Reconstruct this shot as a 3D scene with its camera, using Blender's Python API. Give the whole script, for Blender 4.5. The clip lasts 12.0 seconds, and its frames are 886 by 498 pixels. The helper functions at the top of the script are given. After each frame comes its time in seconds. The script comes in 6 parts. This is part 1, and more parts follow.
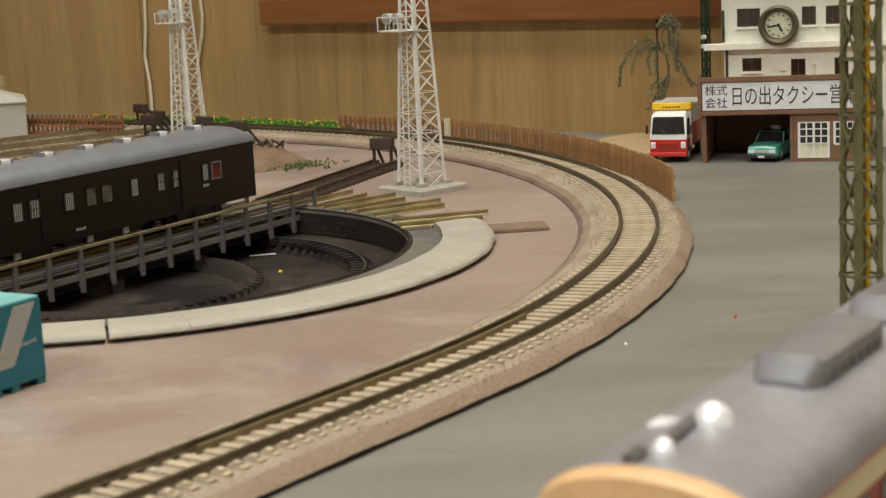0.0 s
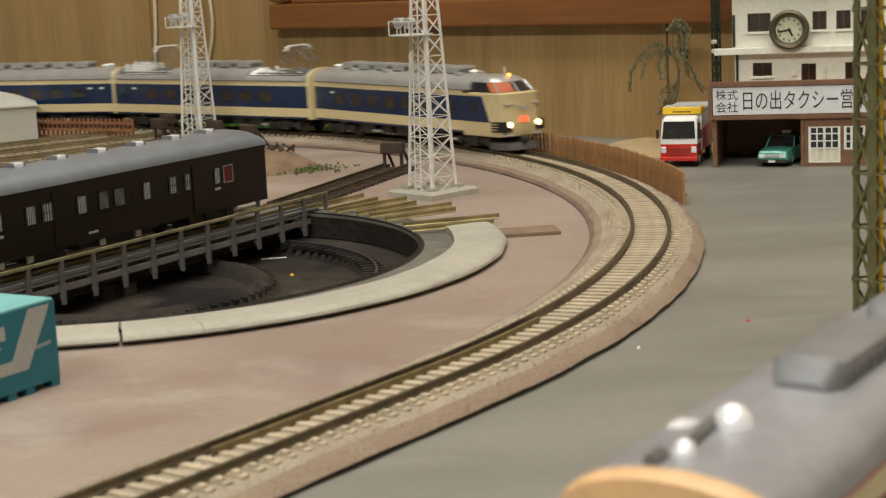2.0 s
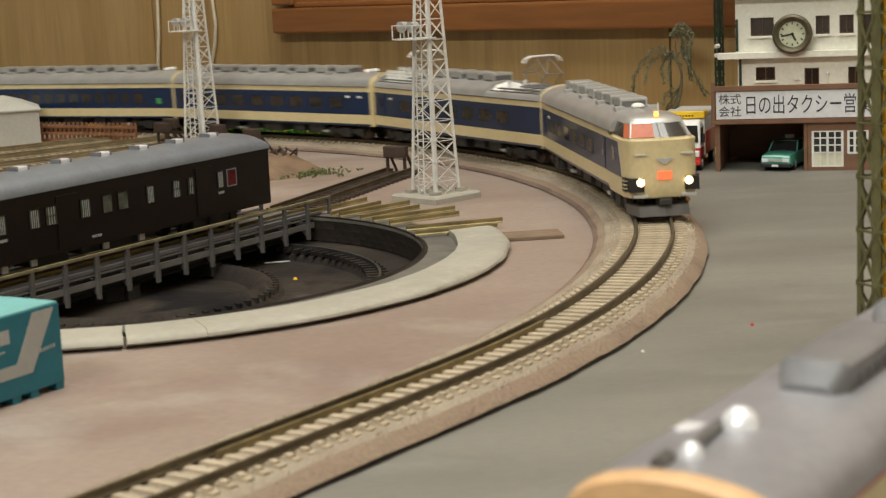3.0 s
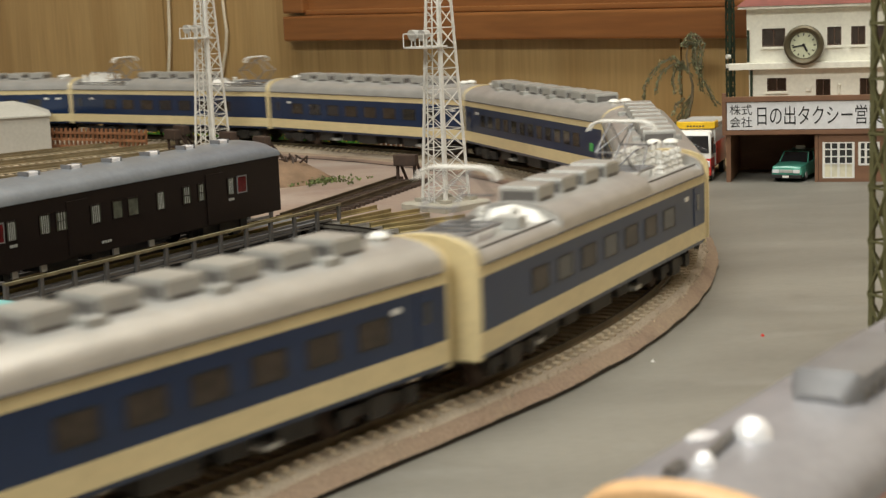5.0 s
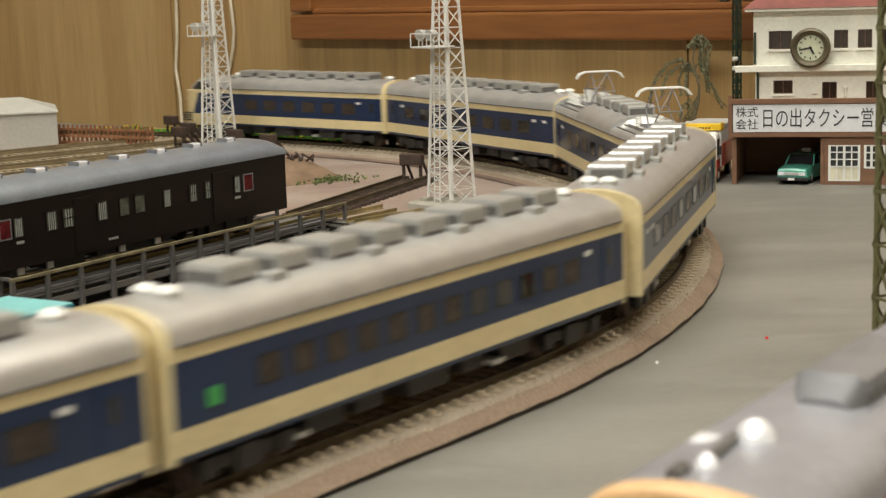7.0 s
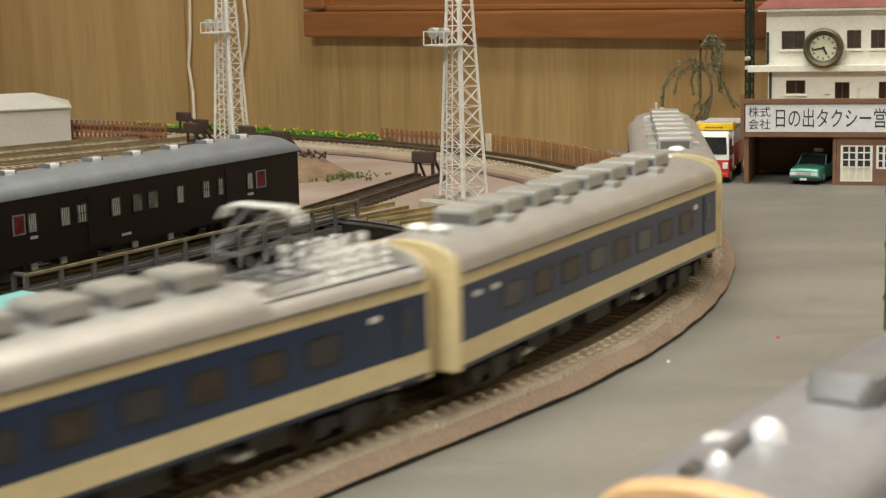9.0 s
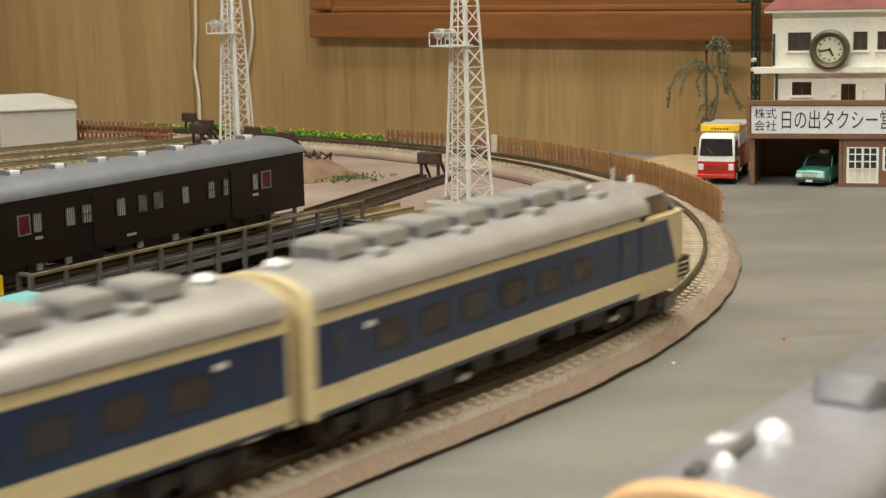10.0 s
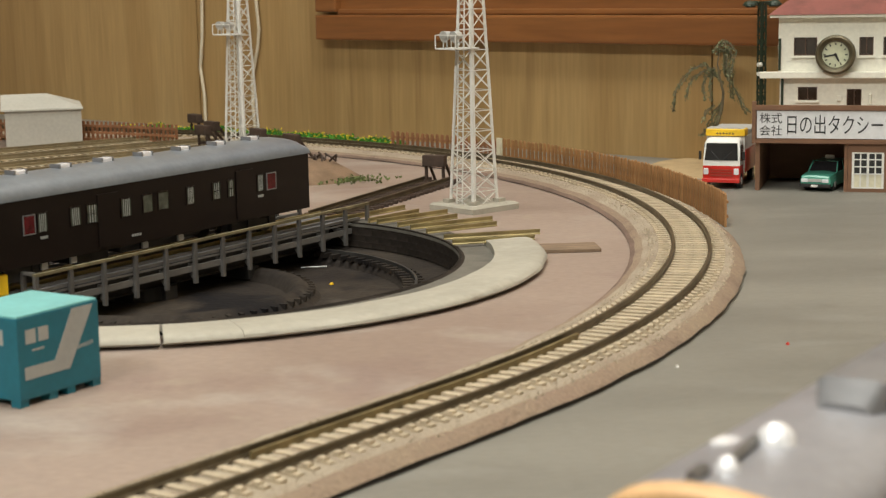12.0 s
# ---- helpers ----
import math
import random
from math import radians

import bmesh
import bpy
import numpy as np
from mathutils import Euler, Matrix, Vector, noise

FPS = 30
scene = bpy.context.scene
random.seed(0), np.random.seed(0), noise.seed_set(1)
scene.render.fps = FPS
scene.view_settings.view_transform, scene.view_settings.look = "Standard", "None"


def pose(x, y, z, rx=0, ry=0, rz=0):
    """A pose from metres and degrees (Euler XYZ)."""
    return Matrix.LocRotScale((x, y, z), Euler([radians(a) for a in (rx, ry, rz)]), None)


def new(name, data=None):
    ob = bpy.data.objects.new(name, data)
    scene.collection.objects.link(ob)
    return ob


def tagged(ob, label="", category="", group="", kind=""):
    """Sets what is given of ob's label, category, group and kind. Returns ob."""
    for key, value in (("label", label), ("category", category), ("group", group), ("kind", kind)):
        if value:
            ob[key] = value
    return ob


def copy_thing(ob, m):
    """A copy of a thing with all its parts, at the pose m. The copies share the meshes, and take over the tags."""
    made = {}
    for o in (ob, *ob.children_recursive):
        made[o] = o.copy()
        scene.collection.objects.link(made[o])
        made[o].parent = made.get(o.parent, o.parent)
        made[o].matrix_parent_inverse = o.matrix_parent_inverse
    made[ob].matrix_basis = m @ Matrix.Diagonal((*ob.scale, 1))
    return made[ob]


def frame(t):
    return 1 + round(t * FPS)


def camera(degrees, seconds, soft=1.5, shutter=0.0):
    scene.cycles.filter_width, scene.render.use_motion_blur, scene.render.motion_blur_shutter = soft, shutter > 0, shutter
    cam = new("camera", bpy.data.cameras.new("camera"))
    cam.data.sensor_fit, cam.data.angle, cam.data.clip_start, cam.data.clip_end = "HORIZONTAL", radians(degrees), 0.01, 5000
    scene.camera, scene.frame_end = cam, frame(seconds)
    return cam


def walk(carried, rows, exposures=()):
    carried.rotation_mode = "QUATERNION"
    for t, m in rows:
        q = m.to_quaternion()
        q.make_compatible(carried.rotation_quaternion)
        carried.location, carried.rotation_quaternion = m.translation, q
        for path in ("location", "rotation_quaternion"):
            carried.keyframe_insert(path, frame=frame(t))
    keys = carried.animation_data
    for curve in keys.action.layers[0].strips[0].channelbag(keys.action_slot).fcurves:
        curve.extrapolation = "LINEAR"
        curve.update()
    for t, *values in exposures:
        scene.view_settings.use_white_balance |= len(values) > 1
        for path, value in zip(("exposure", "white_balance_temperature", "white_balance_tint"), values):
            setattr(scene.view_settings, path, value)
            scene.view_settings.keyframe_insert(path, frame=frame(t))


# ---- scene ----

# camera: eye, yaw, downward tilt and roll, nearly a tripod with a slow drift
PATH = [
    (0.0, 0.0046, 0.0028, 0.1319, -1.461, 10.173, -2.761),
    (0.5, 0.0039, 0.0025, 0.1318, -1.350, 10.166, -2.590),
    (1.0, 0.0034, 0.0022, 0.1317, -1.293, 10.139, -2.552),
    (1.5, 0.0028, 0.0021, 0.1317, -1.249, 10.076, -2.615),
    (2.0, 0.0023, 0.0020, 0.1317, -1.234, 9.997, -2.691),
    (2.5, 0.0019, 0.0018, 0.1316, -1.238, 9.935, -2.665),
    (3.0, 0.0015, 0.0019, 0.1314, -1.179, 9.834, -2.660),
    (5.0, 0.0009, 0.0027, 0.1309, -0.893, 9.501, -2.274),
    (5.5, 0.0006, 0.0022, 0.1310, -0.862, 9.497, -2.165),
    (6.0, 0.0004, 0.0019, 0.1311, -0.817, 9.484, -1.902),
    (6.5, 0.0004, 0.0015, 0.1312, -0.797, 9.483, -1.768),
    (7.0, 0.0006, 0.0011, 0.1315, -0.722, 9.530, -1.821),
    (9.0, -0.0001, -0.0003, 0.1317, -0.351, 9.594, -1.508),
    (9.5, 0.0000, 0.0003, 0.1313, -0.251, 9.518, -1.503),
    (10.0, 0.0001, 0.0005, 0.1314, -0.154, 9.541, -1.435),
    (10.5, -0.0000, 0.0004, 0.1314, -0.143, 9.561, -1.348),
    (11.0, -0.0000, 0.0005, 0.1312, -0.101, 9.539, -1.260),
    (11.5, 0.0000, 0.0005, 0.1310, -0.041, 9.497, -1.132),
    (12.0, 0.0001, 0.0002, 0.1311, 0.005, 9.428, -1.083),
]

def cam_pose(x, y, z, yaw, tilt, roll):
    return pose(x, y, z, 90 - tilt, 0, yaw) @ pose(0, 0, 0, 0, 0, roll)


cam = camera(30.1, 12.0, soft=1.3, shutter=0.5)
cam.data.dof.use_dof = True
cam.data.dof.focus_distance = 0.90
cam.data.dof.aperture_fstop = 36.0
walk(cam, [(r[0], cam_pose(*r[1:])) for r in PATH], [(0, -0.12), (3, -0.14), (5, 0.0), (5.7, 0.11), (7, 0.12), (9, 0.12), (10.5, 0.18), (11.2, 0.20), (12, 0.02)])

# ---- light: a room with ceiling panels ----
world = bpy.data.worlds.new("world")
scene.world = world
world.use_nodes = True
wn = world.node_tree.nodes["Background"]
wn.inputs[0].default_value = (0.95, 0.97, 1.0, 1)
wn.inputs[1].default_value = 0.02


def ceiling_lamp(x, y, z, sx, sy, power, rz):
    data = bpy.data.lights.new("ceiling_panel_light", "AREA")
    data.shape, data.size, data.size_y, data.energy = "RECTANGLE", sx, sy, power
    data.color = (0.97, 0.965, 0.885)
    ob = new("ceiling_panel_light", data)
    ob.matrix_world = Matrix.Translation((x, y, z)) @ Matrix.Rotation(rz, 4, "Z")
    return ob


ceiling_lamp(0.15, 0.98, 1.45, 1.2, 0.30, 9, radians(-40))
ceiling_lamp(-0.05, 0.56, 1.45, 1.2, 0.35, 12, radians(-40))
ceiling_lamp(0.60, -0.25, 1.45, 1.2, 0.35, 7, radians(-40))
ceiling_lamp(-0.80, -0.95, 1.45, 1.2, 0.35, 48, radians(-40))


# ---- materials ----
def mat(name, base, rough=0.6, metal=0.0, var=0.12, scale=60.0, bump=0.0, bscale=400.0, stretch=(1, 1, 1), second=None, emit=0.0,
        island=0.0, spec=0.5, fine=0.06, coat=0.0, stain=None, distort=0.0):
    m = bpy.data.materials.new(name)
    m.use_nodes = True
    nt = m.node_tree
    b = nt.nodes["Principled BSDF"]
    b.inputs["Roughness"].default_value = rough
    b.inputs["Metallic"].default_value = metal
    b.inputs["Specular IOR Level"].default_value = spec
    b.inputs["Coat Weight"].default_value = coat
    tc = nt.nodes.new("ShaderNodeTexCoord")
    mp = nt.nodes.new("ShaderNodeMapping")
    mp.inputs["Scale"].default_value = stretch
    nt.links.new(tc.outputs["Object"], mp.inputs["Vector"])
    n1 = nt.nodes.new("ShaderNodeTexNoise")
    n1.inputs["Scale"].default_value, n1.inputs["Detail"].default_value = scale, 6
    n1.inputs["Distortion"].default_value = distort
    nt.links.new(mp.outputs[0], n1.inputs["Vector"])
    ramp = nt.nodes.new("ShaderNodeValToRGB")
    c2 = second or tuple(c * (1 - var) for c in base)
    c1 = base if second else tuple(min(1, c * (1 + var)) for c in base)
    ramp.color_ramp.elements[0].position, ramp.color_ramp.elements[1].position = 0.35, 0.65
    ramp.color_ramp.elements[0].color, ramp.color_ramp.elements[1].color = (*c2, 1), (*c1, 1)
    nt.links.new(n1.outputs[0], ramp.inputs[0])
    n2 = nt.nodes.new("ShaderNodeTexNoise")
    n2.inputs["Scale"].default_value, n2.inputs["Detail"].default_value = bscale, 4
    nt.links.new(mp.outputs[0], n2.inputs["Vector"])
    hsv = nt.nodes.new("ShaderNodeHueSaturation")
    colour = ramp.outputs[0]
    for k, (tone, sc, lo, hi, amount) in enumerate(stain or ()):
        n3 = nt.nodes.new("ShaderNodeTexNoise")
        n3.inputs["Scale"].default_value, n3.inputs["Detail"].default_value, n3.inputs["Distortion"].default_value = sc, 5, 0.8
        n3.noise_dimensions = "4D"
        n3.inputs["W"].default_value = 3.7 * (k + 1)
        nt.links.new(mp.outputs[0], n3.inputs["Vector"])
        mk = nt.nodes.new("ShaderNodeMapRange")
        mk.inputs["From Min"].default_value, mk.inputs["From Max"].default_value, mk.inputs["To Max"].default_value = lo, hi, amount
        nt.links.new(n3.outputs[0], mk.inputs["Value"])
        mx = nt.nodes.new("ShaderNodeMix")
        mx.data_type = "RGBA"
        nt.links.new(mk.outputs[0], mx.inputs["Factor"])
        nt.links.new(colour, mx.inputs["A"])
        mx.inputs["B"].default_value = (*tone, 1)
        colour = mx.outputs["Result"]
    nt.links.new(colour, hsv.inputs["Color"])
    mr = nt.nodes.new("ShaderNodeMapRange")
    mr.inputs["From Min"].default_value, mr.inputs["From Max"].default_value = 0.3, 0.7
    mr.inputs["To Min"].default_value, mr.inputs["To Max"].default_value = 1 - fine, 1 + fine
    nt.links.new(n2.outputs[0], mr.inputs["Value"])
    last = mr.outputs[0]
    if island:
        oi = nt.nodes.new("ShaderNodeObjectInfo")
        ge = nt.nodes.new("ShaderNodeNewGeometry")
        ad = nt.nodes.new("ShaderNodeMath")
        nt.links.new(oi.outputs["Random"], ad.inputs[0])
        nt.links.new(ge.outputs["Random Per Island"], ad.inputs[1])
        fr = nt.nodes.new("ShaderNodeMath")
        fr.operation = "FRACT"
        nt.links.new(ad.outputs[0], fr.inputs[0])
        m2 = nt.nodes.new("ShaderNodeMapRange")
        m2.inputs["To Min"].default_value, m2.inputs["To Max"].default_value = 1 - island, 1 + island
        nt.links.new(fr.outputs[0], m2.inputs["Value"])
        mu = nt.nodes.new("ShaderNodeMath")
        mu.operation = "MULTIPLY"
        nt.links.new(m2.outputs[0], mu.inputs[0])
        nt.links.new(last, mu.inputs[1])
        last = mu.outputs[0]
    nt.links.new(last, hsv.inputs["Value"])
    nt.links.new(hsv.outputs[0], b.inputs["Base Color"])
    if bump:
        bu = nt.nodes.new("ShaderNodeBump")
        bu.inputs["Strength"].default_value, bu.inputs["Distance"].default_value = bump, 0.001
        nt.links.new(n2.outputs[0], bu.inputs["Height"])
        nt.links.new(bu.outputs[0], b.inputs["Normal"])
    if emit:
        b.inputs["Emission Color"].default_value = (*base, 1)
        b.inputs["Emission Strength"].default_value = emit
    return m


def glass(name, tint, rough=0.05):
    m = mat(name, tint, rough, var=0.05)
    m.node_tree.nodes["Principled BSDF"].inputs["Coat Weight"].default_value = 0.6
    return m


M = {}
M["ground"] = mat("grey_painted_board", (0.19, 0.18, 0.155), 0.55, scale=7, var=0.14, bump=0.15, bscale=220, stretch=(1, 2.5, 1), stain=(((0.25, 0.24, 0.215), 11, 0.56, 0.72, 0.5), ((0.12, 0.11, 0.095), 17, 0.60, 0.72, 0.45)))
M["red"] = mat("reddish_painted_floor", (0.340, 0.265, 0.222), 0.5, scale=6, second=(0.270, 0.202, 0.166), bump=0.12, bscale=260, stretch=(1, 1.6, 1), fine=0.08, distort=0.5, stain=(((0.43, 0.385, 0.345), 13, 0.54, 0.70, 0.6), ((0.21, 0.14, 0.125), 10, 0.57, 0.70, 0.5), ((0.38, 0.33, 0.25), 28, 0.60, 0.72, 0.4)))
M["bed"] = mat("tan_ballast_roadbed", (0.41, 0.345, 0.26), 0.85, scale=30, second=(0.31, 0.245, 0.18), bump=0.9, bscale=1400, fine=0.2)
M["grain"] = mat("tan_ballast_grain", (0.40, 0.33, 0.24), 0.85, scale=200, var=0.15, island=0.22)
M["sleeper"] = mat("tan_sleeper", (0.46, 0.38, 0.27), 0.8, scale=200, var=0.1, bump=0.3, bscale=1500, island=0.10)
M["rail"] = mat("weathered_rail", (0.11, 0.088, 0.055), 0.45, 0.5, scale=90, var=0.25)
M["railtop"] = mat("brass_rail", (0.33, 0.27, 0.12), 0.35, 0.8, scale=120, var=0.2)
M["concrete"] = mat("cream_concrete", (0.385, 0.36, 0.30), 0.75, scale=25, var=0.07, bump=0.35, bscale=260, stain=(((0.30, 0.28, 0.235), 22, 0.52, 0.70, 0.5), ((0.45, 0.43, 0.37), 40, 0.58, 0.70, 0.5)))
M["ring"] = mat("grey_concrete_ring", (0.145, 0.135, 0.115), 0.85, spec=0.2, scale=40, var=0.15, bump=0.3, bscale=700, stain=(((0.085, 0.08, 0.072), 35, 0.52, 0.66, 0.6),))
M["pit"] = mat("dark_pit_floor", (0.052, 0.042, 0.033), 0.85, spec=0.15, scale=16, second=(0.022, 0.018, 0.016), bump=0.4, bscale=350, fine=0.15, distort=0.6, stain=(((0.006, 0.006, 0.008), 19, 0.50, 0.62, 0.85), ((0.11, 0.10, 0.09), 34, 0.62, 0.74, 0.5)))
# dark brown brick, its tone varied from brick to brick
M["pitwall"] = mat("dark_brick_pit_wall", (0.030, 0.024, 0.020), 0.9, spec=0.12, scale=60, var=0.35, bump=0.6, bscale=400, island=0.14, stain=(((0.058, 0.048, 0.04), 45, 0.56, 0.70, 0.6),))
M["girder"] = mat("grey_painted_steel", (0.12, 0.113, 0.107), 0.5, scale=80, var=0.15)
M["deck"] = mat("blue_grey_deck", (0.16, 0.167, 0.185), 0.45, scale=60, var=0.12, fine=0.1)
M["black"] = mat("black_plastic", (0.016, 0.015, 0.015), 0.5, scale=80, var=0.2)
M["under"] = mat("dark_underframe", (0.03, 0.028, 0.026), 0.6, scale=90, var=0.3)
M["blue"] = mat("deep_blue_paint", (0.005, 0.022, 0.072), 0.3, scale=50, var=0.12, coat=0.3)
M["cream"] = mat("cream_paint", (0.70, 0.585, 0.335), 0.38, scale=50, var=0.05, coat=0.2)
M["roof"] = mat("silver_grey_roof_paint", (0.47, 0.465, 0.45), 0.32, 0.45, scale=70, var=0.08)
M["carroof"] = mat("grey_roof_paint", (0.31, 0.31, 0.335), 0.38, 0.3, scale=70, var=0.1)
M["acunit"] = mat("light_grey_roof_unit", (0.50, 0.50, 0.48), 0.42, 0.15, scale=70, var=0.08)
M["white"] = mat("white_plastic", (0.75, 0.74, 0.70), 0.45, scale=60, var=0.05)
M["towerwhite"] = mat("white_painted_lattice", (0.72, 0.715, 0.68), 0.5, scale=90, var=0.08)
M["glass"] = glass("dark_window_glass", (0.018, 0.018, 0.020))
M["blind"] = mat("lit_curtain_window", (0.045, 0.034, 0.026), 0.25, scale=300, var=0.35)
M["brown"] = mat("dark_maroon_brown_paint", (0.0080, 0.0044, 0.0040), 0.42, scale=60, var=0.2, spec=0.35)
M["bluegrey"] = mat("blue_grey_roof", (0.22, 0.25, 0.29), 0.30, 0.3, scale=70, var=0.08)
M["wood"] = mat("oak_veneer_panel", (0.43, 0.285, 0.122), 0.42, scale=2.6, second=(0.335, 0.208, 0.082), stretch=(6, 6, 0.32), bscale=60, fine=0.10, distort=1.4, stain=(((0.26, 0.155, 0.062), 9, 0.58, 0.66, 0.45), ((0.48, 0.34, 0.16), 4, 0.56, 0.72, 0.5)))
M["framewood"] = mat("red_brown_wood", (0.26, 0.105, 0.031), 0.38, scale=4, second=(0.185, 0.068, 0.020), stretch=(1, 1, 14), bscale=30, fine=0.1, distort=0.5)
M["fence"] = mat("ochre_fence_wood", (0.33, 0.17, 0.065), 0.7, scale=150, var=0.15, island=0.12)
M["fencered"] = mat("red_brown_fence_wood", (0.27, 0.12, 0.055), 0.7, scale=150, var=0.15, island=0.12)
M["housewhite"] = mat("white_stucco", (0.80, 0.78, 0.68), 0.7, scale=60, var=0.04)
M["roofred"] = mat("dull_red_roof", (0.20, 0.062, 0.048), 0.6, scale=80, var=0.15)
M["garagewood"] = mat("brown_board", (0.19, 0.095, 0.052), 0.65, scale=40, var=0.12, stretch=(1, 1, 4))
M["signwhite"] = mat("white_sign_board", (0.72, 0.72, 0.74), 0.4, scale=60, var=0.02)
M["ink"] = mat("black_ink", (0.02, 0.02, 0.022), 0.5)
M["teal"] = mat("teal_paint", (0.008, 0.135, 0.19), 0.45, scale=60, var=0.08)
M["tealtop"] = mat("pale_teal_paint", (0.20, 0.50, 0.50), 0.45, scale=60, var=0.05)
M["stripe"] = mat("grey_stripe_paint", (0.36, 0.37, 0.355), 0.5, scale=60, var=0.05)
M["red_paint"] = mat("bright_red_paint", (0.55, 0.022, 0.015), 0.32, coat=0.4)
M["yellow"] = mat("yellow_paint", (0.80, 0.50, 0.02), 0.4)
M["taxigreen"] = mat("mint_green_paint", (0.085, 0.36, 0.27), 0.3, coat=0.4)
M["olive"] = mat("olive_painted_steel", (0.13, 0.125, 0.055), 0.55, scale=100, var=0.2)
M["darkgreen"] = mat("dark_green_steel", (0.022, 0.038, 0.022), 0.55, scale=100, var=0.2)
M["rust"] = mat("rusty_brown_steel", (0.055, 0.034, 0.024), 0.75, scale=120, var=0.3)
M["gold"] = mat("weathered_brass", (0.29, 0.235, 0.11), 0.45, 0.5, scale=120, var=0.25)
M["plank"] = mat("grey_brown_plank", (0.21, 0.145, 0.095), 0.8, scale=60, var=0.25, stretch=(1, 5, 1))
M["chrome"] = mat("bright_metal", (0.86, 0.86, 0.90), 0.25, 0.25)
M["orange"] = mat("pale_orange_paint", (0.66, 0.41, 0.21), 0.4)
M["maroon"] = mat("vermilion_red_paint", (0.33, 0.045, 0.025), 0.4)
M["headlight"] = mat("lit_headlamp", (1.0, 0.70, 0.34), 0.3, emit=4.5)
M["marklight"] = mat("lit_red_headmark", (1.0, 0.16, 0.06), 0.3, emit=0.9)
M["orangelight"] = mat("lit_orange_lamp", (1.0, 0.45, 0.08), 0.3, emit=3.0)
M["leaf"] = mat("willow_green", (0.155, 0.165, 0.085), 0.8, scale=100, var=0.3, island=0.3)
M["bark"] = mat("willow_bark", (0.14, 0.11, 0.065), 0.85, scale=150, var=0.25)
M["grass"] = mat("green_foam_foliage", (0.075, 0.27, 0.03), 0.9, scale=150, var=0.3, island=0.3)
M["flower"] = mat("yellow_flower_foam", (0.80, 0.60, 0.03), 0.9, scale=150, var=0.1, island=0.15)
M["dirt"] = mat("brown_earth", (0.24, 0.155, 0.095), 0.9, scale=60, second=(0.13, 0.085, 0.05), bump=0.6, bscale=800)
M["sand"] = mat("sandy_patch", (0.42, 0.30, 0.16), 0.85, scale=60, var=0.08)
M["cable"] = mat("pale_cable", (0.62, 0.55, 0.42), 0.5)
M["shed"] = mat("pale_grey_paper_wall", (0.42, 0.40, 0.35), 0.7, scale=30, var=0.04)
M["shedroof"] = mat("pale_grey_roof", (0.50, 0.49, 0.44), 0.6, scale=30, var=0.05)
M["plaster"] = mat("off_white_plaster", (0.62, 0.58, 0.50), 0.8, scale=5, var=0.04)
M["panelglow"] = mat("window_brown_dark", (0.10, 0.055, 0.034), 0.3)
M["dial"] = mat("cream_clock_dial", (0.62, 0.64, 0.46), 0.4)
M["bronze"] = mat("dark_bronze", (0.12, 0.10, 0.06), 0.4, 0.4)
M["tread"] = mat("white_tile", (0.70, 0.66, 0.50), 0.5)
M["unitgrey"] = mat("mid_grey_roof_unit", (0.22, 0.22, 0.23), 0.4, 0.3, scale=70, var=0.12)
# foot band darkened in its colour, above the painted shadow gap
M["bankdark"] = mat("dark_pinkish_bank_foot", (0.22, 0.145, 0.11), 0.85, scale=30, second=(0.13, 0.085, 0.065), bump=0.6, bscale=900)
# pinkish bank colour, deepened to carry the shade on the bank faces
M["bankside"] = mat("shaded_pinkish_bank", (0.28, 0.21, 0.145), 0.85, scale=25, second=(0.25, 0.175, 0.125), bump=0.8, bscale=700, fine=0.14, stain=(((0.17, 0.115, 0.085), 40, 0.55, 0.68, 0.6),))
M["yardrail"] = mat("tan_weathered_rail", (0.23, 0.185, 0.11), 0.5, 0.4, scale=90, var=0.2)
M["orangecab"] = mat("lit_orange_cab_glass", (0.45, 0.12, 0.06), 0.15, emit=0.12)
M["redglass"] = mat("red_curtain_window", (0.085, 0.005, 0.008), 0.25, scale=260, var=0.4)
M["coolunit"] = mat("grey_roof_cooler", (0.43, 0.43, 0.41), 0.34, 0.35, scale=70, var=0.1)
M["guard"] = mat("brown_brass_strip", (0.20, 0.155, 0.075), 0.5, 0.4, scale=120, var=0.25)
M["weed"] = mat("scrubby_grey_green_weeds", (0.13, 0.16, 0.055), 0.9, scale=150, var=0.3, island=0.4)
M["handrail"] = mat("worn_handrail", (0.25, 0.215, 0.13), 0.5, 0.3, scale=150, var=0.3)
M["beam"] = mat("grey_brown_steel_beam", (0.165, 0.155, 0.145), 0.55, scale=60, var=0.12, fine=0.1)
M["houseglass"] = mat("brown_window_glass", (0.045, 0.030, 0.022), 0.12, var=0.3, scale=120, coat=0.5)
M["greenmark"] = mat("bright_green_mark", (0.07, 0.42, 0.10), 0.4)
M["paleglass"] = mat("pale_window_glass", (0.075, 0.085, 0.064), 0.15, scale=200, var=0.3)


# ---- building helpers ----
def thing(name, m, label, category, group="", kind=""):
    ob = new(name)
    ob.empty_display_size = 0.01
    ob.matrix_world = m
    return tagged(ob, label, category, group, kind)


def mesh_of(name, bm, mats):
    me = bpy.data.meshes.new(name)
    bmesh.ops.recalc_face_normals(bm, faces=bm.faces)
    bm.to_mesh(me)
    bm.free()
    for m in mats if isinstance(mats, (list, tuple)) else [mats]:
        me.materials.append(m)
    return me


